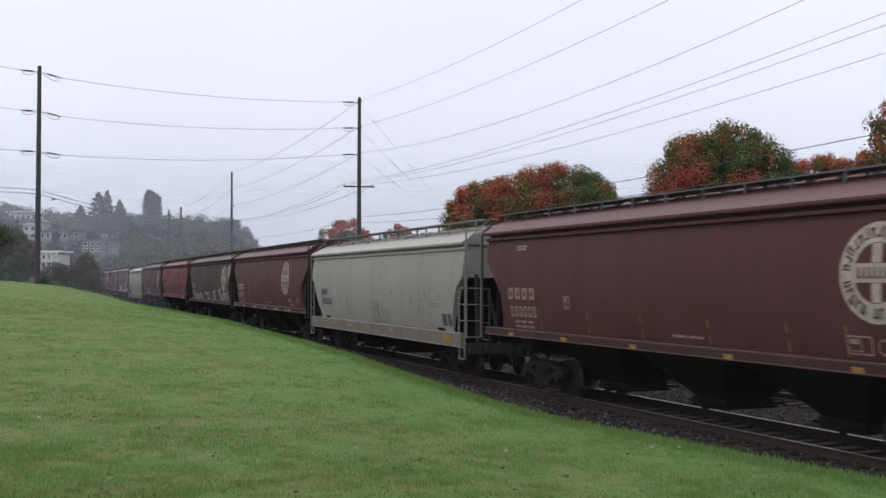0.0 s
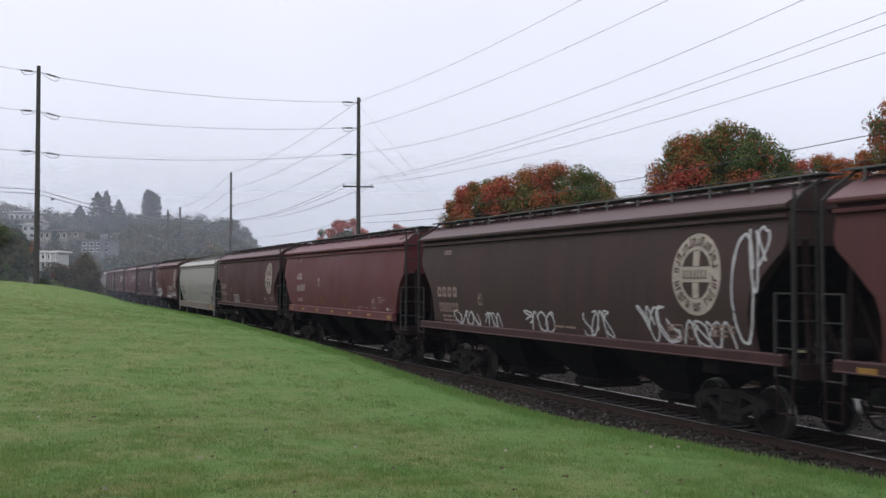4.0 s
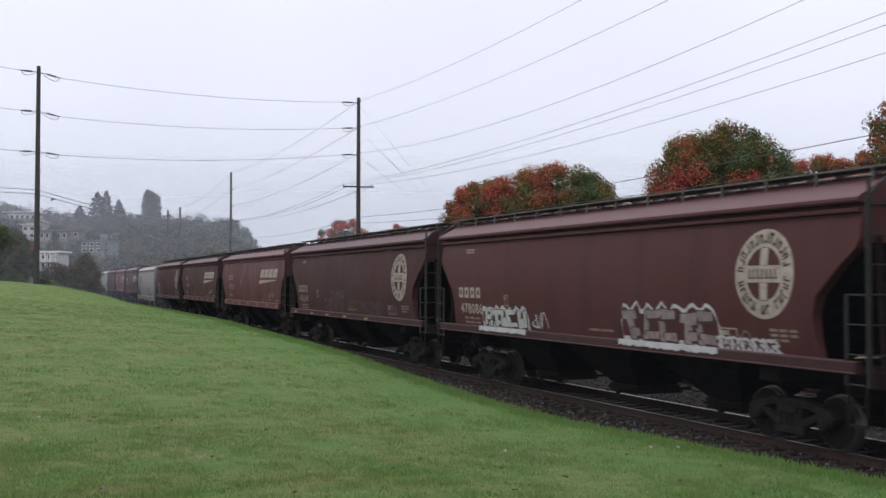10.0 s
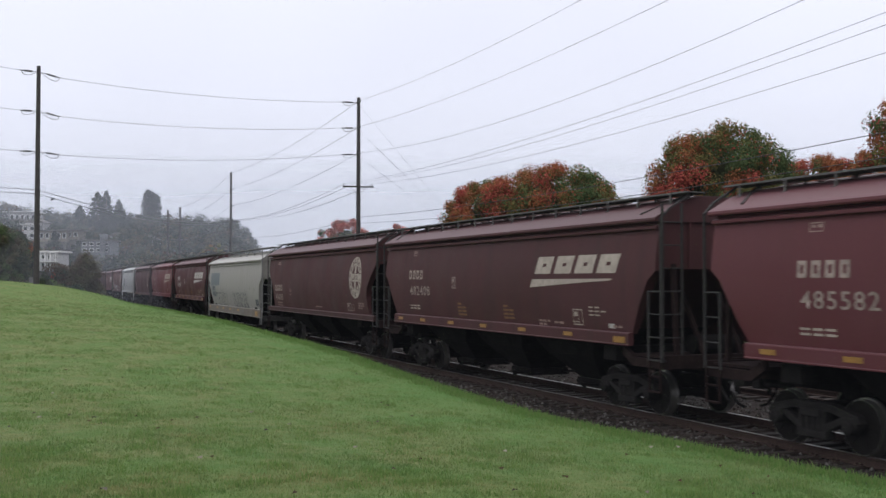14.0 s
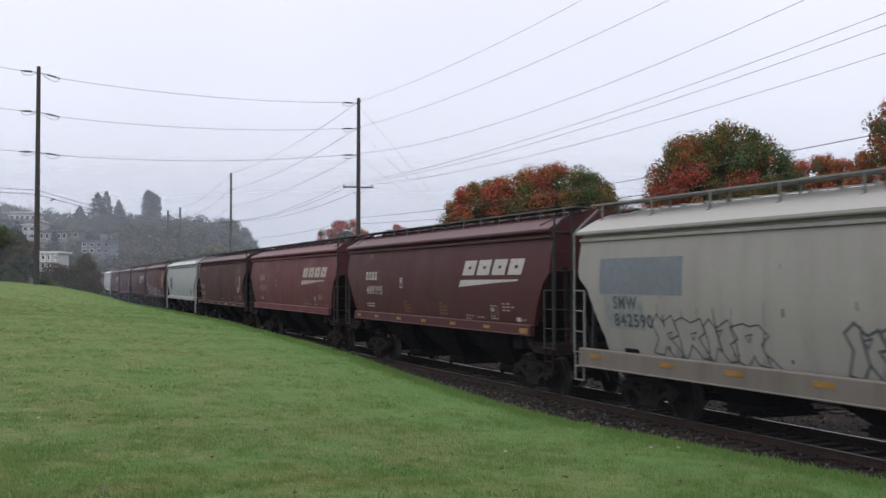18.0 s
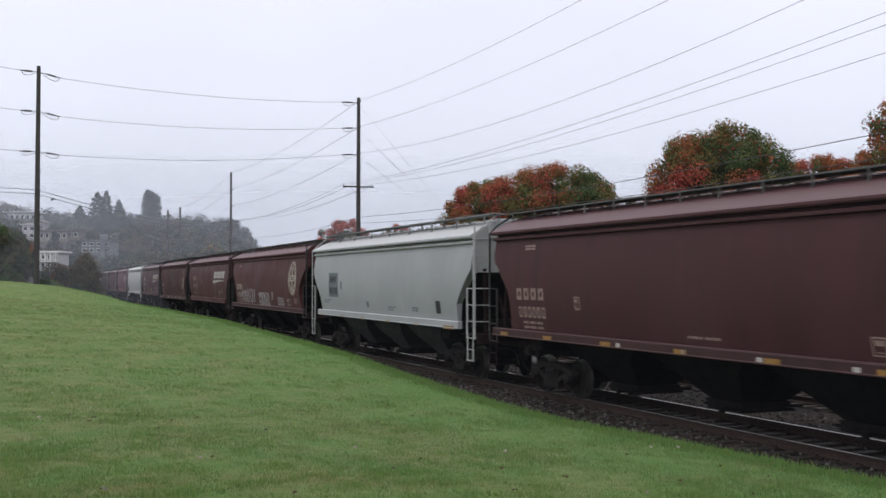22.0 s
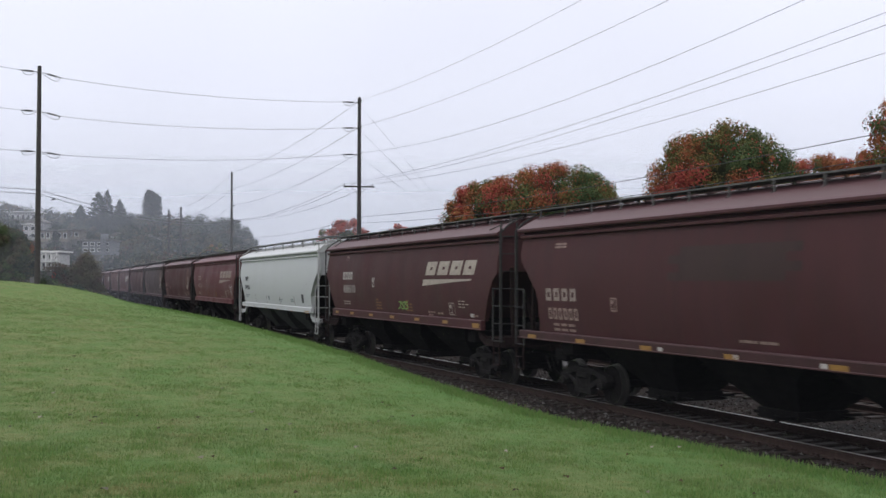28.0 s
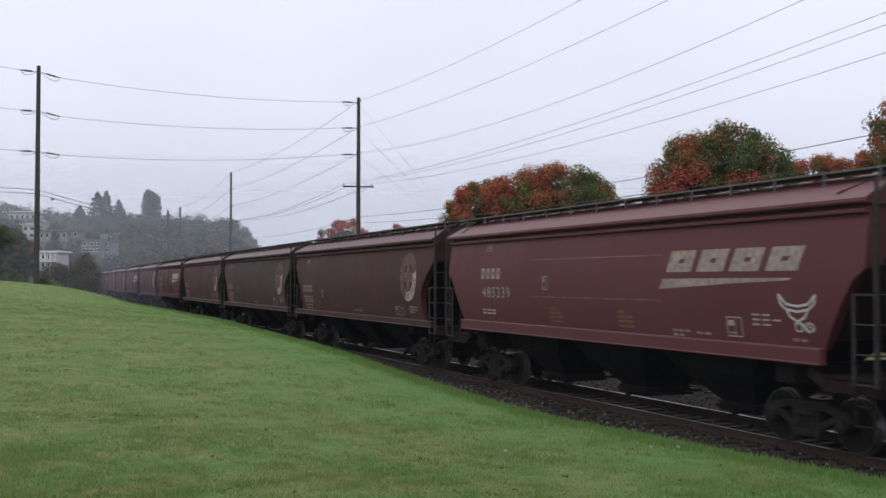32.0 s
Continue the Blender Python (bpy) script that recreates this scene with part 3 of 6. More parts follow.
def tank_mesh(style, mat):
    """The tank's core with its end sheets and sloping floors."""
    B, E, S, _ = STYLE[style]
    low = B - 2.5
    kink = {"old": 3.25, "grey": 2.75}.get(style, 2.9)
    pts = [(low, S + 0.04), (B - 0.02, kink), (B - 0.02, E), (-B + 0.02, E), (-B + 0.02, kink), (-low, S + 0.04)]
    b = Shape().prism_y(pts, -1.43, 1.43)
    # unpainted slope sheets and floor, near-black for the shade in the recess
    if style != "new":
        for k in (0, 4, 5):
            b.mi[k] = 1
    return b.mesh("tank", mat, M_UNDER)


def end_rib_mesh(style, mat):
    B, E, S, _ = STYLE[style]
    kink = {"old": 3.25, "grey": 2.75}.get(style, 2.9)
    return Shape().box(-0.03, 0.03, -0.04, 0.04, kink, E + 0.32).mesh("end_rib", mat)


def roof_mesh(style, mat):
    B, E, S, _ = STYLE[style]
    b = Shape()
    prof = [(-1.655, E - 0.01), (-1.67, E + 0.02), (-1.66, E + 0.07), (-1.60, E + 0.11), (-1.2, E + 0.33), (-0.80, E + 0.48), (-0.62, E + 0.51), (0.62, E + 0.51), (0.80, E + 0.48), (1.2, E + 0.33), (1.60, E + 0.11), (1.66, E + 0.07), (1.67, E + 0.02), (1.655, E - 0.01)]
    b.prism_x(prof, -B - 0.05, B + 0.05)
    return b.mesh("roof", mat)


def bead_mesh(style, mat):
    B, E, S, _ = STYLE[style]
    return Shape().prism_x([(0.02, E - 0.15), (0.02, E - 0.09), (0.16, E - 0.05), (0.16, E - 0.19)], -B, B).mesh("eave_bead", mat)


def brace_mesh():
    return Shape().bar((0, -1.5, 0.17), (-0.55, -0.72, 0.56), 0.05, 0.045).mesh("roof_brace", M_GRATE)


def hatch_mesh(mat):
    b = Shape()
    b.prism_x([(-0.50, 0), (-0.50, 0.05), (-0.3, 0.09), (0.3, 0.09), (0.50, 0.05), (0.50, 0)], -1.55, 1.55)
    for x in (-1.2, -0.4, 0.4, 1.2):
        b.box(x - 0.04, x + 0.04, -0.52, 0.52, 0.05, 0.11)
    return b.mesh("hatch_cover", mat)


def walkway_mesh(style, mat):
    B, E, S, W = STYLE[style]
    b = Shape()
    L = B + 0.30
    b.box(-L, L, -0.22, 0.24, 0.0, 0.02)
    b.box(-L, L, -0.24, -0.215, -0.012, 0.022)
    b.box(-L, L, 0.24, 0.265, -0.012, 0.022)
    n = 14 if style in ("old", "new") else 9
    for k in range(n):
        x = -B + 0.2 + (2 * B - 0.4) * k / (n - 1)
        b.bar((x, -0.225, 0.0), (x, -0.225, -(W - 0.33)), 0.035, 0.035)
        b.box(x - 0.04, x + 0.04, -0.29, -0.2, -(W - 0.28), -(W - 0.35))
        b.bar((x, 0.22, 0.0), (x, 0.22, -(W - 0.48)), 0.045, 0.045)
    return b.mesh("running_board", mat)


def sill_mesh(style, mat):
    """A pressed channel along the foot of the side."""
    B, E, S, _ = STYLE[style]
    x = {"old": B - 0.05, "grey": B - 0.05, "white": B - 0.85}.get(style, B - 0.98)
    d = {"grey": 0.38, "white": 0.18, "old": 0.17}.get(style, 0.24)
    prof = [(0.06, S + 0.03), (-0.03, S + 0.028), (-0.055, S + 0.022), (-0.065, S + 0.005), (-0.065, S - d + 0.03), (-0.085, S - d + 0.02), (-0.085, S - d), (0.06, S - d), (0.06, S)]
    return Shape().prism_x(prof, -x, x).mesh("side_sill", mat)


def hopper_mesh(style, mat):
    """A funnel that narrows to its outlet."""
    b = Shape()
    S = STYLE[style][2]
    top, mid, bot, zt, zm, zb = (1.9, 1.45), (1.15, 1.1), (0.5, 0.5), S + 0.05, 0.90 if S > 1.2 else 0.80, 0.30
    vs = [(sx * x, sy * y, z) for (x, y), z in ((top, zt), (mid, zm), (bot, zb)) for sx, sy in ((-1, -1), (1, -1), (1, 1), (-1, 1))]
    fs = []
    for k in (0, 4):
        fs += [(k, k + 1, k + 5, k + 4), (k + 1, k + 2, k + 6, k + 5), (k + 2, k + 3, k + 7, k + 6), (k + 3, k, k + 4, k + 7)]
    b.add(vs, fs + [(0, 3, 2, 1), (8, 9, 10, 11)])
    return b.mesh("hopper", mat)


def gate_mesh():
    b = Shape()
    b.box(-0.56, 0.56, -0.58, 0.58, 0.27, 0.46)
    b.box(-0.85, 0.85, -0.45, -0.39, 0.31, 0.36)
    b.box(-0.85, 0.85, 0.39, 0.45, 0.31, 0.36)
    b.tube((0.45, -0.95, 0.35), (0.45, 0.95, 0.35), 0.03, 8)
    b.box(0.39, 0.51, -1.0, -0.93, 0.29, 0.41)
    return b.mesh("outlet_gate", M_UNDER)


def centre_sill_mesh(style):
    B = STYLE[style][0]
    b = Shape()
    b.box(-B - 0.35, B + 0.35, -0.2, 0.2, 0.72, 1.05)
    for sg in (-1, 1):
        b.box(sg * 6.3 - 0.25, sg * 6.3 + 0.25, -1.5, 1.5, 0.95, 1.25)
        b.tube((sg * 6.3, 0, 0.58), (sg * 6.3, 0, 0.97), 0.3, 14)
    return b.mesh("centre_sill", M_UNDER)


def pipe_mesh():
    return Shape().tube((-6, -0.45, 0.95), (6, -0.45, 0.95), 0.03, 6).mesh("train_pipe", M_UNDER)


def platform_mesh(style, mat):
    B, E, S, _ = STYLE[style]
    z = {"old": S - 0.2, "grey": S - 0.36}.get(style, 1.10)
    b = Shape()
    b.box(B - 1.15, B + 0.26, -1.45, 1.45, z, z + 0.05)
    b.box(B + 0.2, B + 0.30, -1.55, 1.55, z - 0.18, z + 0.08)
    b.prism_x([(-0.28, z - 0.3), (0.28, z - 0.3), (0.28, z + 0.01), (-0.28, z + 0.01)], B - 0.9, B + 0.4)
    return b.mesh("end_platform", mat)


def skirt_mesh(mat):
    """The low side member of the end platform."""
    z = 1.10
    return Shape().prism_y([(-1.40, z + 0.22), (-0.95, z - 0.02), (0.30, z - 0.02), (0.30, z - 0.2), (-1.0, z - 0.2), (-1.40, z + 0.02)], -0.05, 0.05).mesh("platform_skirt", mat)


def post_bar(a, b, w, mat, name):
    return Shape().bar(a, b, w, w).mesh(name, mat)


def tank_air_mesh():
    return Shape().tube((0, -0.55, 0), (0, 0.55, 0), 0.2, 14).mesh("air_reservoir", M_UNDER)


def ladder_mesh(mat, z0, z1, width=0.46, pitch=0.46, tall=None, lean=1):
    """A ladder in the x, z plane; with tall its +x stile goes on up as a grab rail and bends in over the roof."""
    b = Shape()
    w = width / 2
    for sg in (-1, 1):
        b.box(sg * w - 0.022, sg * w + 0.022, -0.02, 0.02, z0, tall[0] if tall and sg > 0 else z1)
    if tall:
        b.bar((w, 0, tall[0] - 0.02), (w, lean * 0.22, tall[0] + 0.2), 0.044, 0.04)
        b.bar((w, lean * 0.21, tall[0] + 0.19), (w, lean * 0.74, tall[1]), 0.044, 0.04)
        b.bar((w, 0, z1), (-w, 0, z1), 0.03, 0.03)
    z = z0 + 0.03
    while z < z1 + 0.01:
        b.tube((-w, 0, z), (w, 0, z), 0.015, 6)
        z += pitch
    return b.mesh("ladder", mat)


def stirrup_mesh(mat, z):
    b = Shape()
    b.box(-0.21, -0.18, -0.02, 0.02, z - 0.6, z + 0.05)
    b.box(0.18, 0.21, -0.02, 0.02, z - 0.6, z + 0.05)
    b.box(-0.21, 0.21, -0.03, 0.03, z - 0.61, z - 0.58)
    b.box(-0.19, 0.19, -0.02, 0.02, z - 0.3, z - 0.275)
    return b.mesh("stirrup_step", mat)


def brake_wheel_mesh():
    b = Shape()
    for k in range(12):
        a0, a1 = k * math.pi / 6, (k + 1) * math.pi / 6
        b.tube((0, 0.28 * math.cos(a0), 0.28 * math.sin(a0)), (0, 0.28 * math.cos(a1), 0.28 * math.sin(a1)), 0.016, 6)
    for k in range(3):
        a = k * math.pi / 3
        b.bar((0, 0.28 * math.cos(a), 0.28 * math.sin(a)), (0, -0.28 * math.cos(a), -0.28 * math.sin(a)), 0.03, 0.02)
    b.box(-0.14, -0.02, -0.12, 0.12, -0.2, 0.14)
    return b.mesh("brake_wheel", M_TRUCK)


FACE = -1.648


def flat(polys, mat, name="marking", lift=0.005):
    """Paint on the near side: outlines in x, z, a thin skin that follows the sheet."""
    v, f = [], []
    for poly in polys:
        k = len(v)
        v += [(x, FACE + bulge(z) - lift, z) for x, z in poly]
        f.append(tuple(range(k, k + len(poly))))
    return raw_mesh(name, v, f, mat)


def rect(x, z, w, h, lean=0.0):
    return [(x, z), (x + w, z), (x + w + lean * h, z + h), (x + lean * h, z + h)]


def arc_band(cx, cz, r0, r1, a0, a1, n=24):
    aa = [a0 + (a1 - a0) * i / n for i in range(n + 1)]
    return [[(cx + r0 * math.cos(a), cz + r0 * math.sin(a)), (cx + r0 * math.cos(b), cz + r0 * math.sin(b)),
             (cx + r1 * math.cos(b), cz + r1 * math.sin(b)), (cx + r1 * math.cos(a), cz + r1 * math.sin(a))] for a, b in zip(aa, aa[1:])]


def digits_mesh(text, size, mat, bold=0.0):
    cu = bpy.data.curves.new("road_number", "FONT")
    cu.body, cu.size, cu.offset, cu.resolution_u, cu.space_character = text, size, bold, 3, 1.15
    ob = bpy.data.objects.new("road_number", cu)
    scene.collection.objects.link(ob)
    me = bpy.data.meshes.new_from_object(ob.evaluated_get(bpy.context.evaluated_depsgraph_get()))
    bpy.data.objects.remove(ob)
    me.materials.clear()
    me.materials.append(mat)
    return me


def number_mesh(text, z, h, width, mat, bold):
    """Digits laid on the curved sheet, h high and width long."""
    me = digits_mesh(text, 1.0, mat, bold / h)
    xs, ys = [v.co.x for v in me.vertices], [v.co.y for v in me.vertices]
    x0, y0 = min(xs), min(ys)
    kx, ky = width / (max(xs) - x0), h / (max(ys) - y0)
    for v in me.vertices:
        zz = z + (v.co.y - y0) * ky
        v.co = ((v.co.x - x0) * kx, FACE + bulge(zz) - 0.010, zz)
    return me


def emblem(car, cx, mat, ink, seed=0):
    """A ring emblem: a cream band with unreadable lettering round a cross."""
    cz, r = 2.78, 0.775
    polys = arc_band(cx, cz, 0.60 * r, r, 0, 2 * math.pi, 44)
    polys += [rect(cx - 0.13 * r, cz - 0.58 * r, 0.26 * r, 0.38 * r), rect(cx - 0.13 * r, cz + 0.20 * r, 0.26 * r, 0.38 * r), rect(cx - 0.62 * r, cz - 0.19 * r, 1.24 * r, 0.38 * r)]
    polys += [rect(cx - 0.58 * r, cz - 0.06 * r, 0.12 * r, 0.12 * r)]
    m = part("emblem", flat(polys, mat, "emblem"), car, "round cream emblem with a cross")
    ink_polys = []
    n = 30
    for k in range(n):
        a = 2 * math.pi * k / n
        if k in (0, 15, 21, 24) or 0.35 < (a / math.pi - 1.0) < 0.0:
            continue
        h0, h1 = (0.69, 0.90) if k % 3 else (0.69, 0.94)
        ink_polys += arc_band(cx, cz, h0 * r, h1 * r, a, a + 0.055, 1)
        if k % 2:
            ink_polys += arc_band(cx, cz, h0 * r, (h0 + 0.06) * r, a, a + 0.15, 1)
        else:
            ink_polys += arc_band(cx, cz, (h1 - 0.06) * r, h1 * r, a, a + 0.13, 1)
            ink_polys += arc_band(cx, cz, h0 * r, h1 * r, a + 0.10, a + 0.15, 1)
    for k in range(7):
        x0 = cx + (-0.50 + 0.145 * k) * r
        ink_polys += [rect(x0, cz - 0.11 * r, 0.05 * r, 0.22 * r), rect(x0, cz - 0.11 * r, 0.10 * r, 0.045 * r)]
    part("emblem_lettering", flat(ink_polys, ink, "emblem_lettering", 0.010), m, "dark lettering on the emblem")["kind"] = "stuff"


def slant_mark(car, x, z, mat):
    """A big slanted mark of four block shapes over a wedge."""
    polys, ln = [], 0.42
    for k in range(4):
        x0, z0 = x + 0.25 + k * 1.0, z + 0.33
        polys += [rect(x0, z0, 0.82, 0.165, ln), rect(x0 + ln * 0.245, z0 + 0.245, 0.82, 0.165, ln), rect(x0 + ln * 0.165, z0 + 0.165, 0.34, 0.08, ln), rect(x0 + ln * 0.165 + 0.52, z0 + 0.165, 0.30, 0.08, ln)]
    polys += [[(x, z), (x + 1.3, z + 0.062), (x + 1.3, z + 0.205), (x + 0.13, z + 0.20)], [(x + 1.3, z + 0.062), (x + 2.6, z + 0.123), (x + 2.6, z + 0.208), (x + 1.3, z + 0.205)],
              [(x + 2.6, z + 0.123), (x + 3.86, z + 0.17), (x + 3.95, z + 0.21), (x + 2.6, z + 0.208)]]
    part("slanted_mark", flat(polys, mat, "slanted_mark"), car, "large slanted light mark over a wedge")


def block_letters(x, z, n, h, gap=0.30):
    """Plain blocks in place of a company's letters."""
    w = h * 0.70
    return [rect(x + k * (w + h * gap), z, w, h) for k in range(n)]


def hollow(x, z, w, h, t):
    """A plain hollow block."""
    return [rect(x, z, w, t), rect(x, z + h - t, w, t), rect(x, z + t, t, h - 2 * t), rect(x + w - t, z + t, t, h - 2 * t)]


def framed(x, z, w, h, t=0.028, inner=True):
    out = [rect(x, z, w, t), rect(x, z + h - t, w, t), rect(x, z + t, t, h - 2 * t), rect(x + w - t, z + t, t, h - 2 * t)]
    if inner:
        out += [rect(x + w * 0.52, z + t, 0.02, h * 0.8), rect(x + w * 0.12, z + h * 0.55, w * 0.36, h * 0.28), rect(x + w * 0.12, z + h * 0.18, w * 0.5, h * 0.05)]
    return out


def lines(x, z, counts, w, gap=0.05, h=0.05, pitch=0.085):
    out = []
    for r, n in enumerate(counts):
        out += [rect(x + k * (w + gap), z - r * pitch, w, h) for k in range(n)]
    return out


def marks_old(car, light, dim, number, seed):
    """Lettering of the older cars, low on the side."""
    part("reporting_mark", flat(sum((hollow(-7.1 + 0.395 * q, 2.19, 0.28, 0.29, 0.085) for q in range(4)), []), light, "reporting_mark"), car, "block letters in faded paint")
    if number:
        me = cached("num" + number, lambda: number_mesh(number, 1.75, 0.29, 0.248 * len(number), light, 0.006))
        part("road_number", me, car, "road number in block digits", pose(-7.03, 0, 0))
    else:
        part("road_number", flat(sum((hollow(-7.03 + 0.25 * q, 1.75, 0.18, 0.27, 0.055) for q in range(6)), []), dim, "road_number"), car, "worn unreadable road number")
    part("data_lines", flat(lines(-6.85, 1.60, (3, 3), 0.3, 0.07, 0.06, 0.12), dim, "data_lines"), car, "small worn data lettering")
    part("data_lines", flat(lines(6.0 + 0.45, 1.80, (3, 3, 2), 0.2), dim, "data_lines"), car, "small worn data lettering")
    part("data_lines", flat(lines(0.2, 1.56, (2,), 0.5), dim, "data_lines"), car)
    part("stencil_box", flat(framed(-4.12, 2.0, 0.26, 0.30), dim, "stencil_box"), car)
    part("inspection_box", flat(framed(5.0, 1.52, 0.55, 0.30), light, "inspection_box"), car, "white outlined inspection stencil")
    part("round_stencil", flat(arc_band(5.78, 1.66, 0.10, 0.13, 0, 6.283, 16), dim, "round_stencil"), car)
    part("top_stencil", flat(lines(-6.75, 3.50, (1, 1), 0.55, pitch=0.07), dim, "top_stencil"), car)


def marks_new(car, light, dim, number):
    """Lettering of the newer cars."""
    if number == "66587":
        part("reporting_mark", cached("redmark", lambda: number_mesh("AOK", 2.71, 0.29, 0.92, light, 0.009)), car, "white block letters", pose(-5.92, 0, 0))
    else:
        part("reporting_mark", flat(sum((hollow(-5.96 + 0.325 * q, 2.71, 0.22, 0.28, 0.07) for q in range(4)), []), light, "reporting_mark"), car, "block letters in white paint")
    if number:
        me = cached("num" + number, lambda: number_mesh(number, 2.21, 0.29, (0.25 if number == "488510" else 0.29) * len(number), light, 0.002))
        part("road_number", me, car, "road number in block digits", pose(-5.88, 0, 0))
    else:
        part("road_number", flat(block_letters(-5.95, 2.21, 6, 0.26, 0.36), dim, "road_number"), car, "worn unreadable road number")
    part("top_stencil", flat(framed(-5.75, 3.45, 0.32, 0.16, 0.02, False) + lines(-5.7, 3.52, (2,), 0.1), dim, "top_stencil"), car)
    part("stencil_box", flat(framed(-2.34, 2.44, 0.26, 0.33), light, "stencil_box"), car, "small outlined stencil")
    part("data_lines", flat(lines(-5.95, 1.86, (3, 3), 0.24, 0.06, 0.04), M_CREAM, "data_lines"), car, "small white data lettering")
    part("data_lines", flat(lines(5.6, 2.06, (2, 3, 2), 0.2, 0.07, 0.032), M_CREAM, "data_lines"), car, "small white data lettering")
    part("inspection_box", flat(framed(4.85, 1.66, 0.44, 0.36, 0.022), M_CREAM, "inspection_box"), car, "white outlined inspection stencil")
    part("data_lines", flat(lines(3.1, 1.68, (3, 2), 0.16) + lines(3.9, 1.66, (2,), 0.2) + lines(6.6, 1.66, (2,), 0.15), dim, "data_lines"), car)
    for x in (-2.0, 1.1):
        part("yellow_stencil", flat(lines(x, 1.98, (1, 2, 2, 2), 0.28, 0.04, 0.055, 0.10), M_OCHRE, "yellow_stencil"), car, "faded ochre warning lettering")


def tape(car, style, xs, z, w=0.42, h=0.09):
    for x in xs:
        b = cached(("tape", w, h), lambda: Shape().box(0, w, -0.003, 0.003, 0, h).mesh("reflective_tape", M_YELLOW))
        part("reflective_tape", b, car, at=pose(x, -1.60 - 0.072, z))


def strips(car, xs, mat, z=1.48, h=0.48):
    for x in xs:
        part("reflective_strip", flat([rect(x, z, 0.055, h, -0.03)], mat, "reflective_strip"), car)


def bubble_tag(car, x, z, w, h, n, seed, ink, thick, face=None, lift=0.005, spikes=False):
    """Outlined spray letters that cannot be read: wavy tops, leaning stems and short inner strokes."""
    rng = random.Random(seed)
    polys = []

    def stroke(pts, t):
        for (ax, az), (bx, bz) in zip(pts, pts[1:]):
            d = math.hypot(bx - ax, bz - az) or 1
            ux, uz = (bx - ax) / d * t * 0.4, (bz - az) / d * t * 0.4
            px, pz = -(bz - az) / d * t / 2, (bx - ax) / d * t / 2
            polys.append([(ax - ux + px, az - uz + pz), (ax - ux - px, az - uz - pz), (bx + ux - px, bz + uz - pz), (bx + ux + px, bz + uz + pz)])

    lw = w / n
    for k in range(n):
        x0 = x + k * lw
        cell = ((0.0, 0.06), (0.14, 0.5), (-0.04, 0.86), (0.28, 1.0), (0.52, 0.84), (0.92, 1.0), (1.06, 0.64), (0.8, 0.46), (1.08, 0.06), (0.74, 0.0), (0.5, 0.3), (0.26, 0.0))
        pts = [(x0 + lw * (a + rng.uniform(-0.09, 0.09)), z + h * (b + rng.uniform(-0.07, 0.07))) for a, b in cell]
        stroke(pts + pts[:1], thick)
        cx, cz = x0 + lw * rng.uniform(0.35, 0.6), z + h * rng.uniform(0.58, 0.72)
        stroke([(cx, cz), (cx + 0.22 * lw, cz + 0.06 * h), (cx + 0.08 * lw, cz - 0.14 * h), (cx, cz)], thick * 0.7)
        for q in range(3):
            hx = x0 + lw * (0.78 + 0.1 * q)
            stroke([(hx, z + h * 0.03), (hx + 0.14 * lw, z + h * 0.24)], thick * 0.45)
    stroke([(x + w, z + h * 0.75), (x + w - 0.1 * lw, z + h * 0.35), (x + w + 0.35 * lw, z + h * 0.02)], thick)
    if spikes:
        for k in range(n + 1):
            sx = x + lw * (k + rng.uniform(-0.2, 0.3))
            stroke([(sx, z + h * 0.9), (sx + 0.02, z + h * rng.uniform(1.15, 1.45))], thick * 0.45)
    me = flat(polys, ink, "spray_tag", lift)
    if face is not None:
        for v in me.vertices:
            v.co.y = face
    part("spray_tag", me, car, "outlined spray-painted tag")


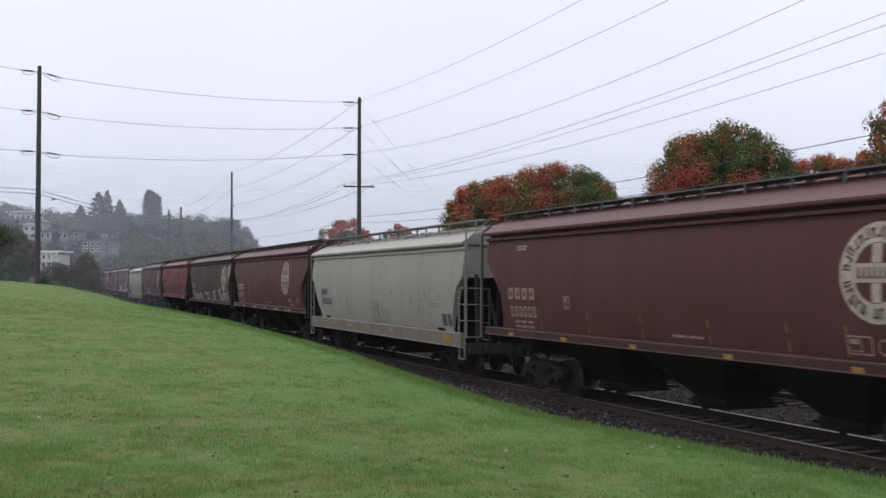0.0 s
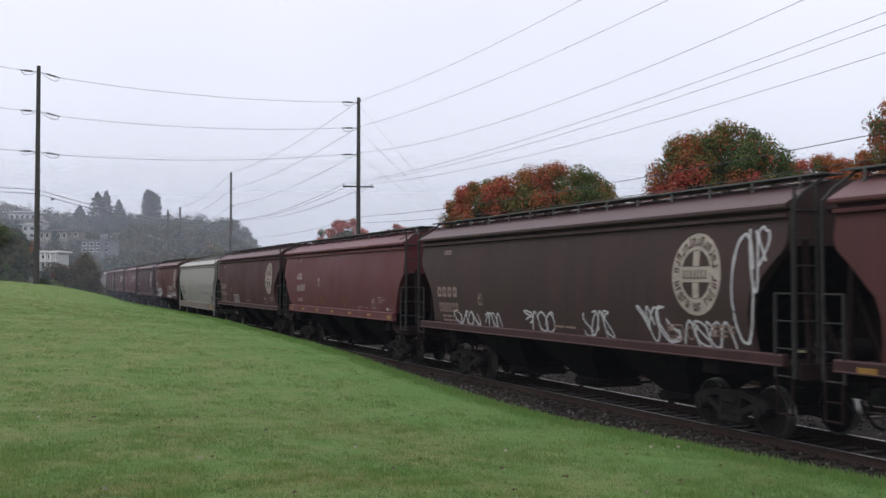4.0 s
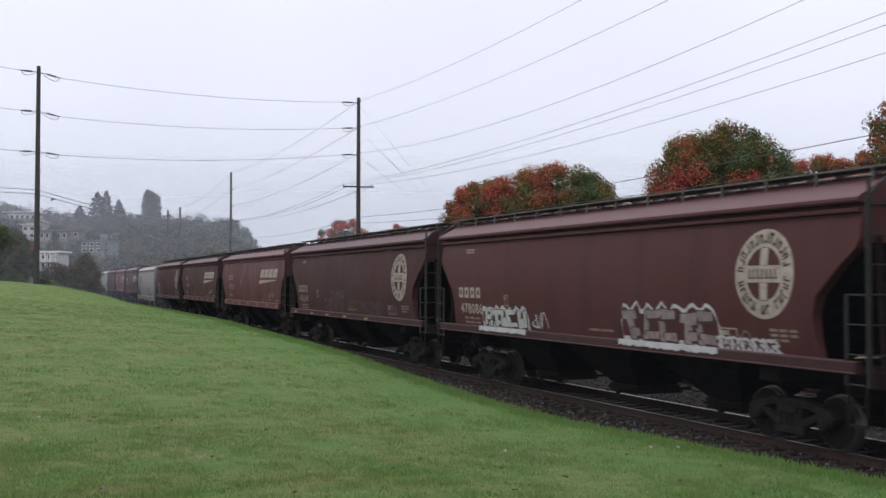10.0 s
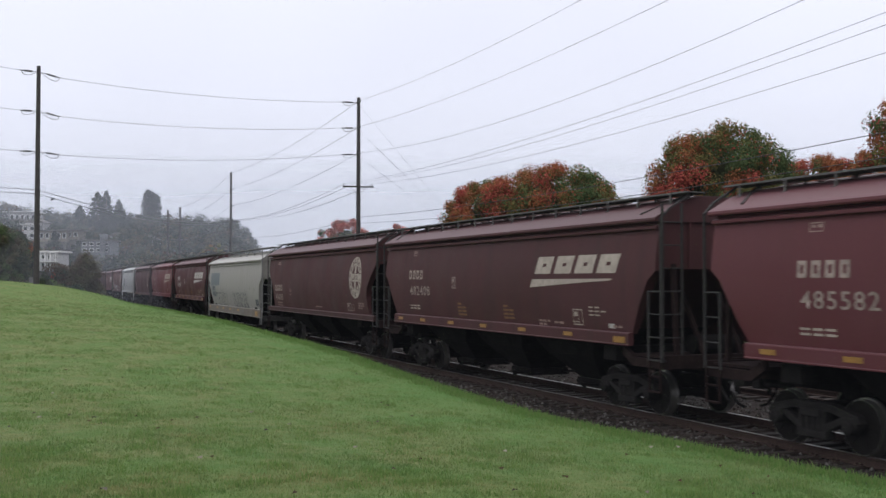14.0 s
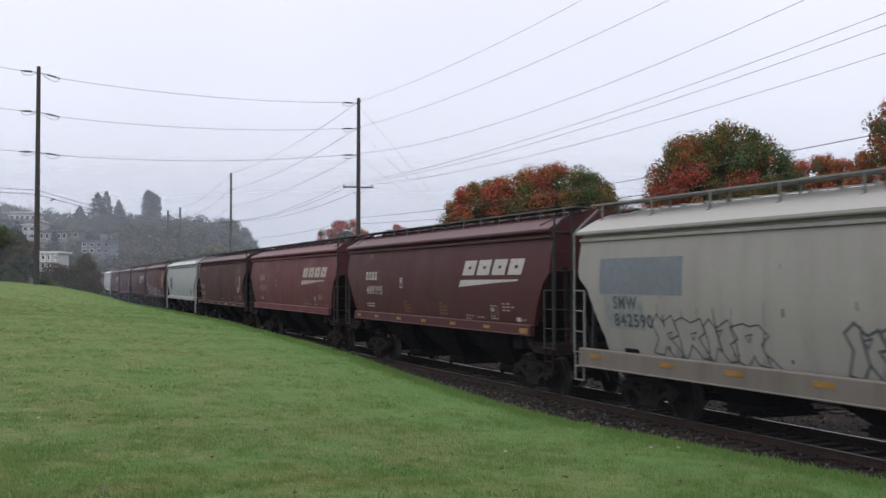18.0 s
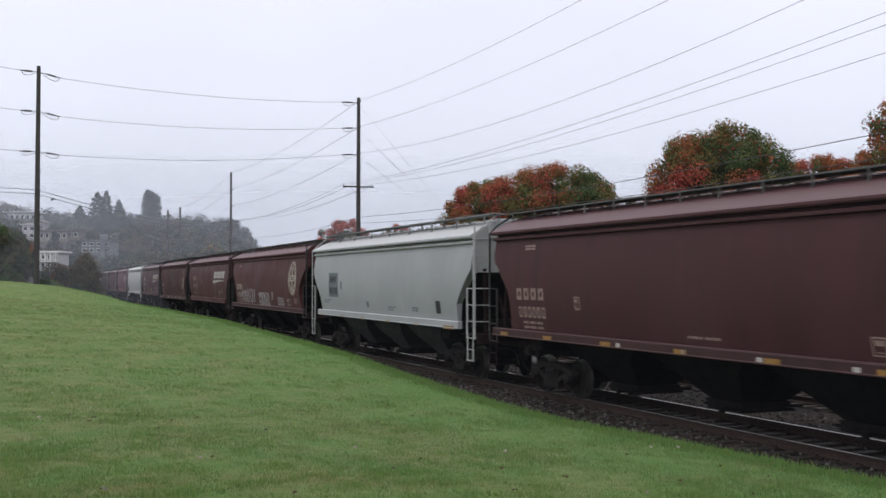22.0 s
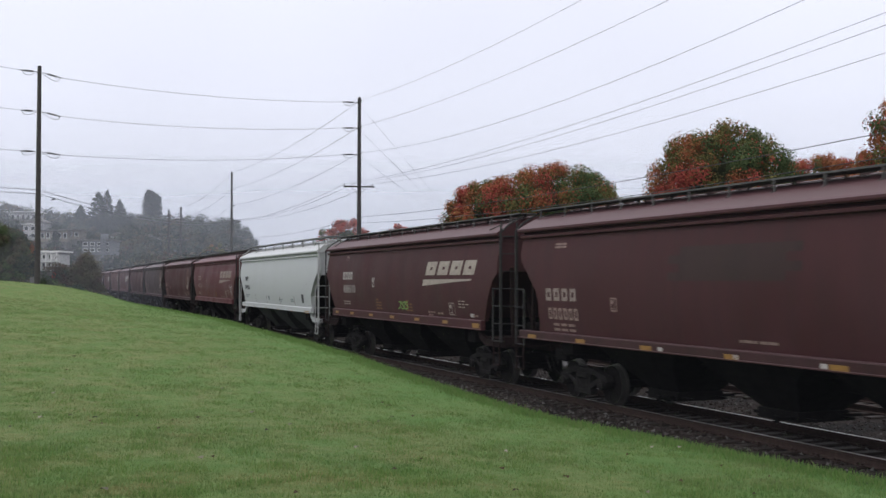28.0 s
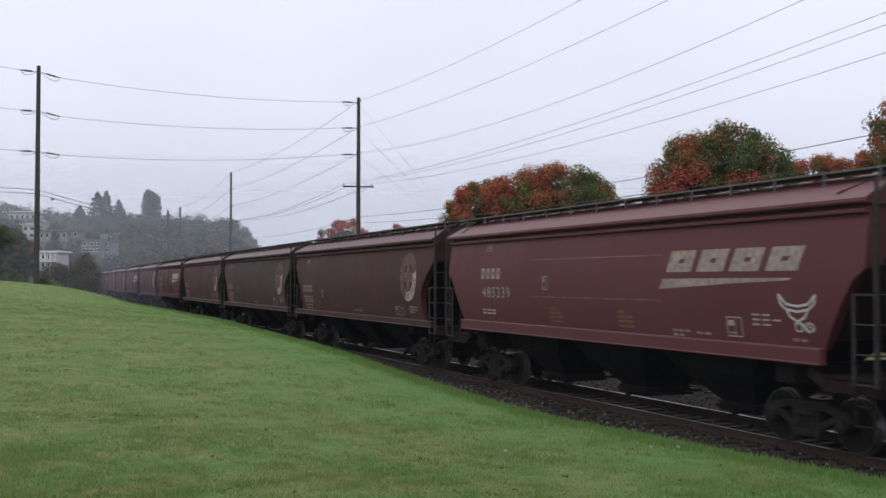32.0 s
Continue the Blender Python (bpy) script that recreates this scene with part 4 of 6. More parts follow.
def piece_tag(car, x, z, w, h, n, seed, halo, fill, ink, sill=0.0):
    """A sprayed piece that cannot be read: a ragged pale halo, fat leaning shapes and dark outlines; sill: how far it runs down over the side sill."""
    rng = random.Random(seed)
    lw = w / n
    back, body, edge = [], [], []
    steps_x = 26
    top = [(x - 0.12 + (w + 0.24) * i / steps_x, z + h * (1.02 + 0.09 * math.sin(i * 1.7 + seed) + rng.uniform(-0.05, 0.10))) for i in range(steps_x + 1)]
    top[0], top[-1] = (top[0][0], z + h * 0.55), (top[-1][0], z + h * 0.5)
    for (ax, az), (bx, bz) in zip(top, top[1:]):
        back.append([(ax, z), (bx, z), (bx, bz), (ax, az)])
    for k in range(n):
        x0 = x + k * lw
        ln = rng.uniform(-0.35, 0.35)
        parts = rng.choice((((0.0, 0.0, 0.30, 0.95), (0.2, 0.68, 0.72, 0.28), (0.2, 0.05, 0.7, 0.24)), ((0.0, 0.05, 0.28, 0.92), (0.62, 0.0, 0.30, 0.9), (0.2, 0.36, 0.5, 0.26)),
                            ((0.04, 0.62, 0.86, 0.3), (0.3, 0.0, 0.34, 0.7), (0.5, 0.1, 0.42, 0.25)), ((0.0, 0.0, 0.3, 0.9), (0.28, 0.02, 0.3, 0.5), (0.6, 0.04, 0.32, 0.92))))
        for a, c, ww, hh in parts:
            q = [(a, c), (a + ww, c + rng.uniform(-0.06, 0.05)), (a + ww + rng.uniform(-0.05, 0.08), c + hh), (a + rng.uniform(-0.08, 0.05), c + hh + rng.uniform(-0.05, 0.05))]
            q = [(x0 + lw * (u + ln * v), z + h * (0.03 + 0.92 * v)) for u, v in q]
            body.append([(u + 0.012, v + 0.012) for u, v in q])
            edge.append([(u + 0.055, v - 0.05) for u, v in q])
            for (ax, az), (bx, bz) in zip(q, q[1:] + q[:1]):
                d = math.hypot(bx - ax, bz - az) or 1
                px, pz = -(bz - az) / d * 0.032, (bx - ax) / d * 0.032
                edge.append([(ax + px, az + pz), (ax - px, az - pz), (bx - px, bz - pz), (bx + px, bz + pz)])
    t = part("spray_tag", flat(back, halo, "spray_tag", 0.005), car, "large pale sprayed piece with dark outlines")
    part("tag_outline", flat(edge, ink, "tag_outline", 0.009), t, "dark outlines")
    part("tag_fill", flat(body, fill, "tag_fill", 0.013), t)
    if sill:
        low = [[(ax, z - sill * rng.uniform(0.6, 1.0)), (bx, z - sill * rng.uniform(0.6, 1.0)), (bx, z + 0.02), (ax, z + 0.02)] for (ax, _), (bx, _) in zip(top, top[1:])]
        me = flat(low, halo, "tag_foot")
        for v in me.vertices:
            v.co.y = FACE - 0.028
        part("tag_foot", me, t, "pale paint run down over the sill")


def word_tag(car, text, x, z, h, width, mat):
    """Handwriting in thin marker."""
    me = number_mesh(text, z, h, width, mat, -0.002)
    part("marker_writing", me, car, "handwriting in dark marker", pose(x, 0, 0))


def line_tag(car, strokes, ink, thick):
    """Sprayed line drawing."""
    polys = []
    for pts in strokes:
        for (ax, az), (bx, bz) in zip(pts, pts[1:]):
            d = math.hypot(bx - ax, bz - az) or 1
            px, pz = -(bz - az) / d * thick / 2, (bx - ax) / d * thick / 2
            polys.append([(ax + px, az + pz), (ax - px, az - pz), (bx - px, bz - pz), (bx + px, bz + pz)])
    part("spray_tag", flat(polys, ink, "spray_tag"), car, "sprayed line drawing of a horned head")


def scrawl(car, x, z, w, h, mat, seed, loops=7, thick=0.035):
    """Spray-painted tag: looping strokes that cannot be read."""
    rng = random.Random(seed)
    polys = []
    for k in range(loops):
        cx = x + w * (k + 0.5) / loops
        pts = []
        ph, fx, fz = rng.uniform(0, 6), rng.choice((1, 2, 1.5)), rng.choice((1, 2, 3))
        for i in range(19):
            t = i / 18
            pts.append((cx + w / loops * 0.62 * math.sin(ph + fx * 5 * t), z + h / 2 + h / 2 * math.cos(ph * 2 + fz * 3.3 * t) * rng.uniform(0.9, 1)))
        for (ax, az), (bx, bz) in zip(pts, pts[1:]):
            d = math.hypot(bx - ax, bz - az) or 1
            px, pz = -(bz - az) / d * thick / 2, (bx - ax) / d * thick / 2
            polys.append([(ax + px, az + pz), (ax - px, az - pz), (bx - px, bz - pz), (bx + px, bz + pz)])
    part("spray_tag", flat(polys, mat, "spray_tag"), car, "looping spray-painted tag")


def make_car(style, paint_key, label):
    """A covered hopper car; x runs the way it travels, the near side faces -y, the rails' tops lie at RAIL_TOP."""
    mat = PAINTS[paint_key]
    B, E, S, W = STYLE[style]
    k = style + paint_key
    car = thing("hopper_car", label, "hopper car", "cars of the freight train")
    part("tank", cached("tank" + k, lambda: tank_mesh(style, mat)), car)
    for y, r in ((-1.598, 0), (1.598, 180)):
        part("side_panel", cached("side" + k, lambda: side_mesh(style, mat)), car, at=pose(0, y, 0, 0, 0, r))
        part("eave_bead", cached("bead" + k, lambda: bead_mesh(style, mat)), car, at=pose(0, math.copysign(1.63, y), 0, 0, 0, r))
        part("side_sill", cached("sill" + k, lambda: sill_mesh(style, PAINTS["greysill"] if style == "grey" else PAINTS["sill"] if style == "old" else mat)), car, at=pose(0, y, 0, 0, 0, r))
        part("running_board", cached("board" + k, lambda: walkway_mesh(style, M_GRATING if style in ("old", "new") else M_GALV)), car, "dull metal grating walkway", pose(0, math.copysign(0.90, y), E + W, 0, 0, r))
    part("roof", cached("roof" + k, lambda: roof_mesh(style, mat)), car)
    for x in (-B + 2.0, -B / 2 + 1.0, 0, B / 2 - 1.0, B - 2.0):
        part("hatch_cover", cached("hatch" + k, lambda: hatch_mesh(PAINTS["dark"] if style in ("old", "new") else mat)), car, at=pose(x, 0, E + 0.49))
    if style == "new":
        for sx in (-1, 1):
            part("roof_brace", cached("brace", brace_mesh), car, at=pose(sx * (B - 0.75), 0, E, 0, 0, 0) @ Matrix.Diagonal((-sx, 1, 1, 1)))
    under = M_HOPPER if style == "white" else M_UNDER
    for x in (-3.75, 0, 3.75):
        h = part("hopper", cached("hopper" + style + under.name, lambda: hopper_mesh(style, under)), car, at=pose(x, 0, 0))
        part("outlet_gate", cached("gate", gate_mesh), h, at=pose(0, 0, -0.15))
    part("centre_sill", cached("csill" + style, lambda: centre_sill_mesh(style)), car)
    part("train_pipe", cached("pipe", pipe_mesh), car)
    pm = M_DARKSTEEL if style == "white" else M_GRATE if style == "grey" else M_DARKSTEEL
    kink = {"old": 3.25, "grey": 2.75}.get(style, 2.9)
    z = {"old": S - 0.2, "grey": S - 0.36}.get(style, 1.10)
    for r in (0, 180):
        e = part("end_platform", cached("plat" + k, lambda: platform_mesh(style, pm)), car, at=pose(0, 0, 0, 0, 0, r))
        for y in (-1.2, 1.2):
            part("corner_post", cached(("cpost", k, y), lambda: post_bar((B + 0.1, y, z), (B - 0.02, y, kink + 0.1), 0.09, pm, "corner_post")), e)
        for y in (-0.45, 0.45):
            part("end_brace", cached(("ebr", k, y), lambda: post_bar((B, y, z), (B - 0.8, y, kink - 0.5), 0.08, pm, "end_brace")), e)
        part("air_reservoir", cached("airres", tank_air_mesh), e, at=pose(B - 0.35, 0, z + 0.25))
        # skirts of the red cars take the dark steel to show overhang shade
        if style == "new" or paint_key == "bright":
            for y in (-1.5, 1.5):
                part("platform_skirt", cached("skirt" + k, lambda: skirt_mesh(mat if style == "white" else M_DARKSTEEL)), e, at=pose(B, y, 0))
        for y in (-0.8, 0.0, 0.8):
            part("end_rib", cached("rib" + k, lambda: end_rib_mesh(style, mat)), car, at=pose(0, 0, 0, 0, 0, r) @ pose(B, y, 0))
        c = part("coupler", cached("coupler", coupler_mesh), car, "knuckle coupler", pose(0, 0, RAIL_TOP, 0, 0, r) @ pose(8.82, 0, 0))
        part("brake_hose", cached("hose", hose_mesh), c)
    lm = M_LADDER if style == "white" else M_GALV if style == "grey" else M_GRATE
    zl = 1.04
    for sx in (-1, 1):
        for sy in (-1, 1):
            lean = -sy * sx
            ld = part("ladder", cached(("slad", k, lean), lambda: ladder_mesh(lm, zl, 2.45, tall=(E + 0.06, E + W), lean=lean)), car, at=pose(sx * (B - 0.03), sy * 1.63, 0, 0, 0, 0 if sx > 0 else 180))
            part("stirrup_step", cached(("stirrup", k), lambda: stirrup_mesh(M_DARKSTEEL if style in ("old", "new") else lm, zl)), ld)
        part("ladder", cached(("elad", k), lambda: ladder_mesh(lm, zl, E + 0.35)), car, "tall end ladder", pose(sx * (B + 0.22), -1.38 * sx, 0, 0, 0, 90))
    part("brake_wheel", cached("bwheel", brake_wheel_mesh), car, at=pose(-B - 0.2, 0.3, 2.3))
    for x in (-6.3, 6.3):
        make_truck(car, x)
    return car


LABELS = {
    "old": "brown covered hopper car with a round cream emblem",
    "oldplain": "dull brown covered hopper car with a half-faded round emblem",
    "new": "oxide-red covered hopper car with a slanted light mark",
    "newplain": "bright oxide-red covered hopper car with plain sides",
    "grey": "dirty light grey covered hopper car with dark streaks",
    "white": "clean light grey covered hopper car with white ladders",
}
# style, paint, side mark and its place, road number, tags, where its far eave stands at 13 s
TRAIN = [
    ("old", "brown", ("ring", 5.7), "", "strips", -164.0), ("grey", "grey", None, "842638", "scribble", -145.79), ("old", "brown", ("ring", 4.45), "481277", "tape", -127.69),
    ("old", "dark", ("ring", 6.05), "", "rowtags", -109.45), ("new", "red", None, "66587", "tape", -91.22), ("old", "umber", ("ring", 6.3), "473596", "smalltag", -72.78),
    ("grey", "grey", None, "642586", "handwriting", -54.66), ("old", "brown", ("ring", 6.35), "478086", "silver", -36.15), ("old", "umber", ("ring", 6.3), "473547", "faint", -17.55),
    ("new", "rose", "slant", "485582", "tape", 0.63), ("new", "umber", "slant", "482408", "tape", 19.1), ("old", "umber", ("ring", 6.2), "474785", "", 37.45),
    ("grey", "grey", None, "842590", "outline", 55.9), ("new", "maroon", "slant", "489395", "tape", 73.95), ("new", "red", "slant", "485645", "", 92.2),
    ("old", "umber", ("half", 6.3), "", "tape", 110.88), ("white", "white", "panel", "", "", 129.31), ("old", "brown", ("ring", 6.25), "478414", "white", 147.95),
    ("new", "maroon", "slant", "", "", 166.0), ("old", "umber", ("half", 6.45), "painted out", "tape", 184.62), ("new", "umber", "slant", "488510", "lime", 202.6),
    ("white", "bright", "stripes", "844126", "", 221.14), ("new", "rose", "slant", "485339", "bull", 239.28), ("old", "umber", ("half", 6.4), "", "", 257.77),
    ("old", "dark", ("half", 6.4), "", "", 276.13), ("old", "umber", ("half", 6.4), "", "", 294.46), ("new", "maroon", "slant", "", "", 312.75),
    ("old", "brown", ("ring", 6.3), "", "", 331.1), ("new", "maroon", "slant", "", "", 349.4), ("old", "umber", ("ring", 6.3), "", "", 367.8),
    ("old", "brown", ("ring", 6.3), "", "", 386.1), ("old", "umber", ("ring", 6.3), "", "", 404.4), ("old", "brown", ("ring", 6.3), "", "", 422.8),
]


def dress(car, style, paint_key, mark, number, extra, seed):
    if style == "old":
        marks_old(car, M_CREAM if number and paint_key == "brown" else M_WORN if number else M_DIM, M_DIM, number if number.isdigit() else "", seed)
        emblem(car, mark[1], M_CREAM if mark[0] == "ring" else M_CREAMOLD, M_INK)
        if mark[0] == "half":
            part("bright_patch", flat(arc_band(mark[1], 2.78, 0.62 * 0.775, 0.775, -1.9, 0.25, 16), M_CREAM, "bright_patch", 0.008), car, "newer part of the emblem")
    elif style == "new":
        marks_new(car, M_MARK if number in ("66587", "488510", "489395") else M_WORN, M_DIM, number)
        if mark == "slant":
            slant_mark(car, 2.72, 2.50, M_MARK if paint_key == "maroon" else M_WORN if number == "485339" else M_CREAM)
    elif style == "grey":
        part("reporting_mark", cached("greymark", lambda: number_mesh("SMW", 2.07, 0.28, 0.92, M_TAGDARK, 0.008)), car, "black block letters", pose(-6.79, 0, 0))
        if number:
            me = cached("num" + number, lambda: number_mesh(number, 1.70, 0.29, 0.245 * len(number), M_TAGDARK, 0.008))
            part("road_number", me, car, "black road number", pose(-6.79, 0, 0))
        for k, (x, top) in enumerate(((-4.9, 2.45), (-3.2, 2.2), (-1.3, 2.95), (0.46, 2.35), (2.2, 3.25), (4.0, 2.9), (5.3, 3.2), (6.5, 3.1))):
            mid = 0.5 * (top + 1.3)
            part("weld_streak", flat([[(x, 1.28 + 0.08 * (k % 2)), (x + 0.06, 1.28 + 0.08 * (k % 2)), (x - 0.03, mid), (x - 0.085, mid)],
                                      [(x - 0.085, mid), (x - 0.03, mid), (x - 0.10, top), (x - 0.12, top)]], M_STREAK, "weld_streak"), car, "dark rusty streak down a seam")
        part("door_stencil", flat([rect(6.55, 1.32, 0.36, 0.36), rect(6.98, 1.32, 0.3, 0.36)], M_TAGDARK, "door_stencil"), car, "dark square stencil")
        tape(car, style, (-7.75, -5.0, -2.9, -0.6, 1.9), S_GREY - 0.17, 0.5, 0.10)
        part("reflective_tape", cached("bigtape", lambda: Shape().box(0, 0.7, -0.003, 0.003, 0, 0.26).mesh("reflective_tape", M_YELLOW)), car, "broad orange tape", pose(6.9, -1.672, S_GREY - 0.32))
    else:
        if mark == "panel":
            part("number_panel", flat([rect(-6.05, 2.03 + 0.19 * k, 1.3, 0.191) for k in range(5)], M_GREYBOX, "number_panel"), car, "grey panel behind the lettering")
            part("reporting_mark", cached("panelmark", lambda: number_mesh("SMW", 2.58, 0.28, 0.93, M_BLACK, 0.006)), car, "dark block letters on the panel", pose(-5.9, -0.004, 0))
            part("road_number", cached("num847103", lambda: number_mesh("847103", 2.13, 0.28, 1.1, M_BLACK, 0.006)), car, "dark road number on the panel", pose(-5.92, -0.004, 0))
            part("stencil_box", flat([rect(-4.4, 2.35, 0.2, 0.3)], M_GREYBOX, "stencil_box"), car)
        else:
            part("reporting_mark", cached("whitemark", lambda: number_mesh("SMW", 2.66, 0.24, 0.86, M_BLACK, 0.010)), car, "black block letters", pose(-6.9, 0, 0))
            me = cached("num" + number, lambda: number_mesh(number, 2.20, 0.24, 0.196 * len(number), M_BLACK, 0.010))
            part("road_number", me, car, "black road number", pose(-6.87, 0, 0))
            strips(car, (-7.1, -4.35, -1.6, 1.3, 4.3), M_RUSTSTRIP, 1.52, 0.42)
            part("reflective_strip", flat([rect(6.75, 1.55, 0.09, 1.0, -0.05)], M_RUSTSTRIP, "reflective_strip"), car)
        part("data_lines", flat(lines(-6.8, 1.88, (3, 2), 0.28) + lines(1.2, 1.75, (3, 2), 0.22) + lines(3.6, 1.78, (2, 2), 0.24), M_GREYBOX, "data_lines"), car, "small grey data lettering")
        part("data_box", flat([rect(-1.2, 1.72, 0.3, 0.2)], M_GREYBOX, "data_box"), car)
        part("inspection_box", flat([rect(5.7, 1.68, 0.4, 0.38)], M_BLACK, "inspection_box"), car, "black inspection stencil")
        tape(car, style, (-7.2, -4.4, -1.6, 1.2, 4.0), 1.27, 0.34, 0.07)
        part("reflective_tape", cached("bigtape2", lambda: Shape().box(0, 0.8, -0.003, 0.003, 0, 0.10).mesh("reflective_tape", M_YELLOW)), car, "long orange tape", pose(6.5, -1.672, 1.26))
    if extra in ("tape", "lime"):
        tape(car, style, (-6.9, -4.9, -2.6, -0.3, 2.1, 4.5) if style == "new" else (-8.0, -5.6, -2.9, -0.1, 2.6, 5.2), STYLE[style][2] - 0.145)
        if style == "new":
            part("reflective_tape", cached("bigtape3", lambda: Shape().box(0, 0.46, -0.003, 0.003, 0, 0.13).mesh("reflective_tape", M_YELLOW)), car, "broad yellow tape", pose(6.74, -1.672, 1.36))
            part("white_patch", flat([rect(6.4, 1.64, 0.28, 0.10)], M_MARK, "white_patch"), car)
    if number == "painted out":
        part("painted_out_panel", flat([rect(-1.95 + 0.4 * (k % 2), 2.66 + 0.165 * k, 3.5, 0.166) for k in range(4)], PAINTS["dark"], "painted_out_panel", 0.004), car, "dark rectangle of newer paint over old lettering")
    if extra == "tape" and style == "old":
        for x in (-2.25, 0.15, 2.4, 4.7):
            part("reflective_tape", cached("whitetape", lambda: Shape().box(0, 0.16, -0.003, 0.003, 0, 0.08).mesh("reflective_tape", M_MARK)), car, "small white tape", pose(x, -1.672, STYLE[style][2] - 0.135))
    if extra == "strips":
        strips(car, (-5.4, -3.1, -0.9, 1.4, 3.6, 5.0), M_OCHRE)
        tape(car, style, (-7.0, -4.2, -1.2, 2.0, 5.2), STYLE[style][2] - 0.145, 0.25)
    elif extra == "rowtags":
        for k, (x, w, h) in enumerate(((-5.9, 1.7, 0.4), (-3.8, 1.0, 0.4), (-1.3, 1.5, 0.5), (1.7, 1.2, 0.6), (4.0, 1.4, 0.75), (5.6, 1.5, 0.5))):
            scrawl(car, x, 1.42, w, h, M_TAG, seed + k, 4, 0.045)
        scrawl(car, 7.2, 1.5, 0.5, 2.1, M_TAG, seed + 9, 1, 0.05)
        scrawl(car, 7.6, 2.4, 0.5, 1.2, M_TAG, seed + 10, 2, 0.05)
    elif extra == "silver":
        piece_tag(car, -5.5, 1.43, 2.6, 0.52, 5, seed, M_TAG, M_GREYLIGHT, M_INK, 0.13)
        scrawl(car, -2.6, 1.5, 0.8, 0.4, M_TAG, seed, 3, 0.03)
        piece_tag(car, 1.75, 1.43, 3.2, 0.70, 5, seed + 1, M_TAG, M_SPRAYDIM, M_INK, 0.13)
        bubble_tag(car, 4.7, 1.40, 1.9, 0.24, 6, seed + 2, M_TAG, 0.05)
    elif extra == "smalltag":
        bubble_tag(car, -3.4, 1.44, 1.5, 0.42, 4, seed, M_TAG, 0.085)
        bubble_tag(car, -3.38, 1.43, 1.5, 0.41, 4, seed, M_INK, 0.025, None, 0.010)
        strips(car, (-4.4, 0.6, 3.0, 4.7, 7.2), M_OCHRE, 1.5, 0.45)
    elif extra == "faint":
        scrawl(car, -3.0, 1.46, 1.1, 0.5, M_GHOST, seed, 4, 0.03)
        scrawl(car, -1.8, 1.48, 1.7, 0.8, M_GHOST, seed + 1, 5, 0.035)
        scrawl(car, 0.1, 1.46, 1.6, 0.5, M_GHOST, seed + 2, 6, 0.03)
        scrawl(car, 1.9, 1.46, 2.2, 0.45, M_GHOST, seed + 3, 7, 0.03)
        tape(car, style, (-7.8, -5.0, -2.6, -0.1, 2.6), STYLE[style][2] - 0.145)
    elif extra == "white":
        scrawl(car, -5.85, 1.5, 1.9, 0.65, M_TAG, seed, 6, 0.045)
        scrawl(car, -3.75, 1.5, 1.5, 0.75, M_TAG, seed + 1, 5, 0.045)
        bubble_tag(car, -1.3, 1.44, 2.5, 0.62, 6, seed + 2, M_TAG, 0.032)
        scrawl(car, -1.25, 1.42, 2.4, 0.6, M_TAG, seed + 5, 6, 0.03)
        for x in (1.75, 1.95):
            part("spray_tag", flat([[(x, 1.72), (x + 0.06, 1.72), (x + 0.26, 2.12), (x + 0.16, 2.12)]], M_TAG, "spray_tag"), car, "short sprayed slash")
        bubble_tag(car, 3.05, 1.50, 1.25, 0.36, 5, seed + 3, M_TAG, 0.024)
        strips(car, (-7.3, -4.1, -1.9, 0.9, 4.6), M_OCHRE, 1.46, 0.45)
        part("reflective_strip", flat([rect(7.15, 1.46, 0.08, 0.85, -0.12)], M_YELLOW, "reflective_strip"), car)
    elif extra == "handwriting":
        scrawl(car, -3.7, 2.03, 1.2, 0.26, M_SCRIB, seed, 6, 0.022)
        word_tag(car, "Resist", -3.6, 1.70, 0.27, 1.35, M_SCRIB)
        word_tag(car, "Subvert", -3.55, 1.38, 0.27, 1.7, M_SCRIB)
        scrawl(car, 1.6, 2.18, 1.9, 0.26, M_SCRIB, seed + 1, 8, 0.022)
        word_tag(car, "Only Listen", 4.35, 2.14, 0.30, 2.55, M_SCRIB)
        word_tag(car, "to the rich corporate elite", 2.1, 1.68, 0.30, 5.1, M_TAGDARK)
        scrawl(car, 0.6, 1.5, 1.5, 0.75, M_SCRIB, seed + 2, 3, 0.022)
    elif extra == "scribble":
        bubble_tag(car, -0.5, 1.2, 2.0, 0.5, 4, seed, M_SCRIB, 0.022)
        scrawl(car, -0.2, 1.72, 0.9, 0.2, M_SCRIB, seed + 1, 5, 0.02)
        scrawl(car, 4.0, 1.5, 1.3, 0.6, M_TEAL, seed + 2, 3, 0.035)
        part("data_lines", flat(lines(5.6, 1.95, (4, 3), 0.2, 0.06, 0.03, 0.09), M_SCRIB, "data_lines"), car, "small grey data lettering")
    elif extra == "outline":
        part("primer_patch", flat([rect(-7.35, 2.39 + 0.19 * k, 3.1, 0.191) for k in range(4)], M_GREYBOX, "primer_patch"), car, "blue-grey primer patch")
        part("primer_patch", flat([rect(-7.15, 1.66 + 0.18 * k, 1.5, 0.181) for k in range(4)], M_PRIMER, "primer_patch", 0.0045), car, "thin grey primer patch over old letters")
        bubble_tag(car, -5.4, 1.16, 3.5, 0.80, 4, seed + 5, M_TAGDARK, 0.032, None, 0.005, True)
        bubble_tag(car, 0.05, 1.18, 4.1, 0.80, 5, seed + 6, M_TAGDARK, 0.05)
        bubble_tag(car, 2.9, 0.80, 1.3, 0.26, 4, seed + 8, M_SCRIB, 0.02, FACE - 0.075)
    elif extra == "bull":
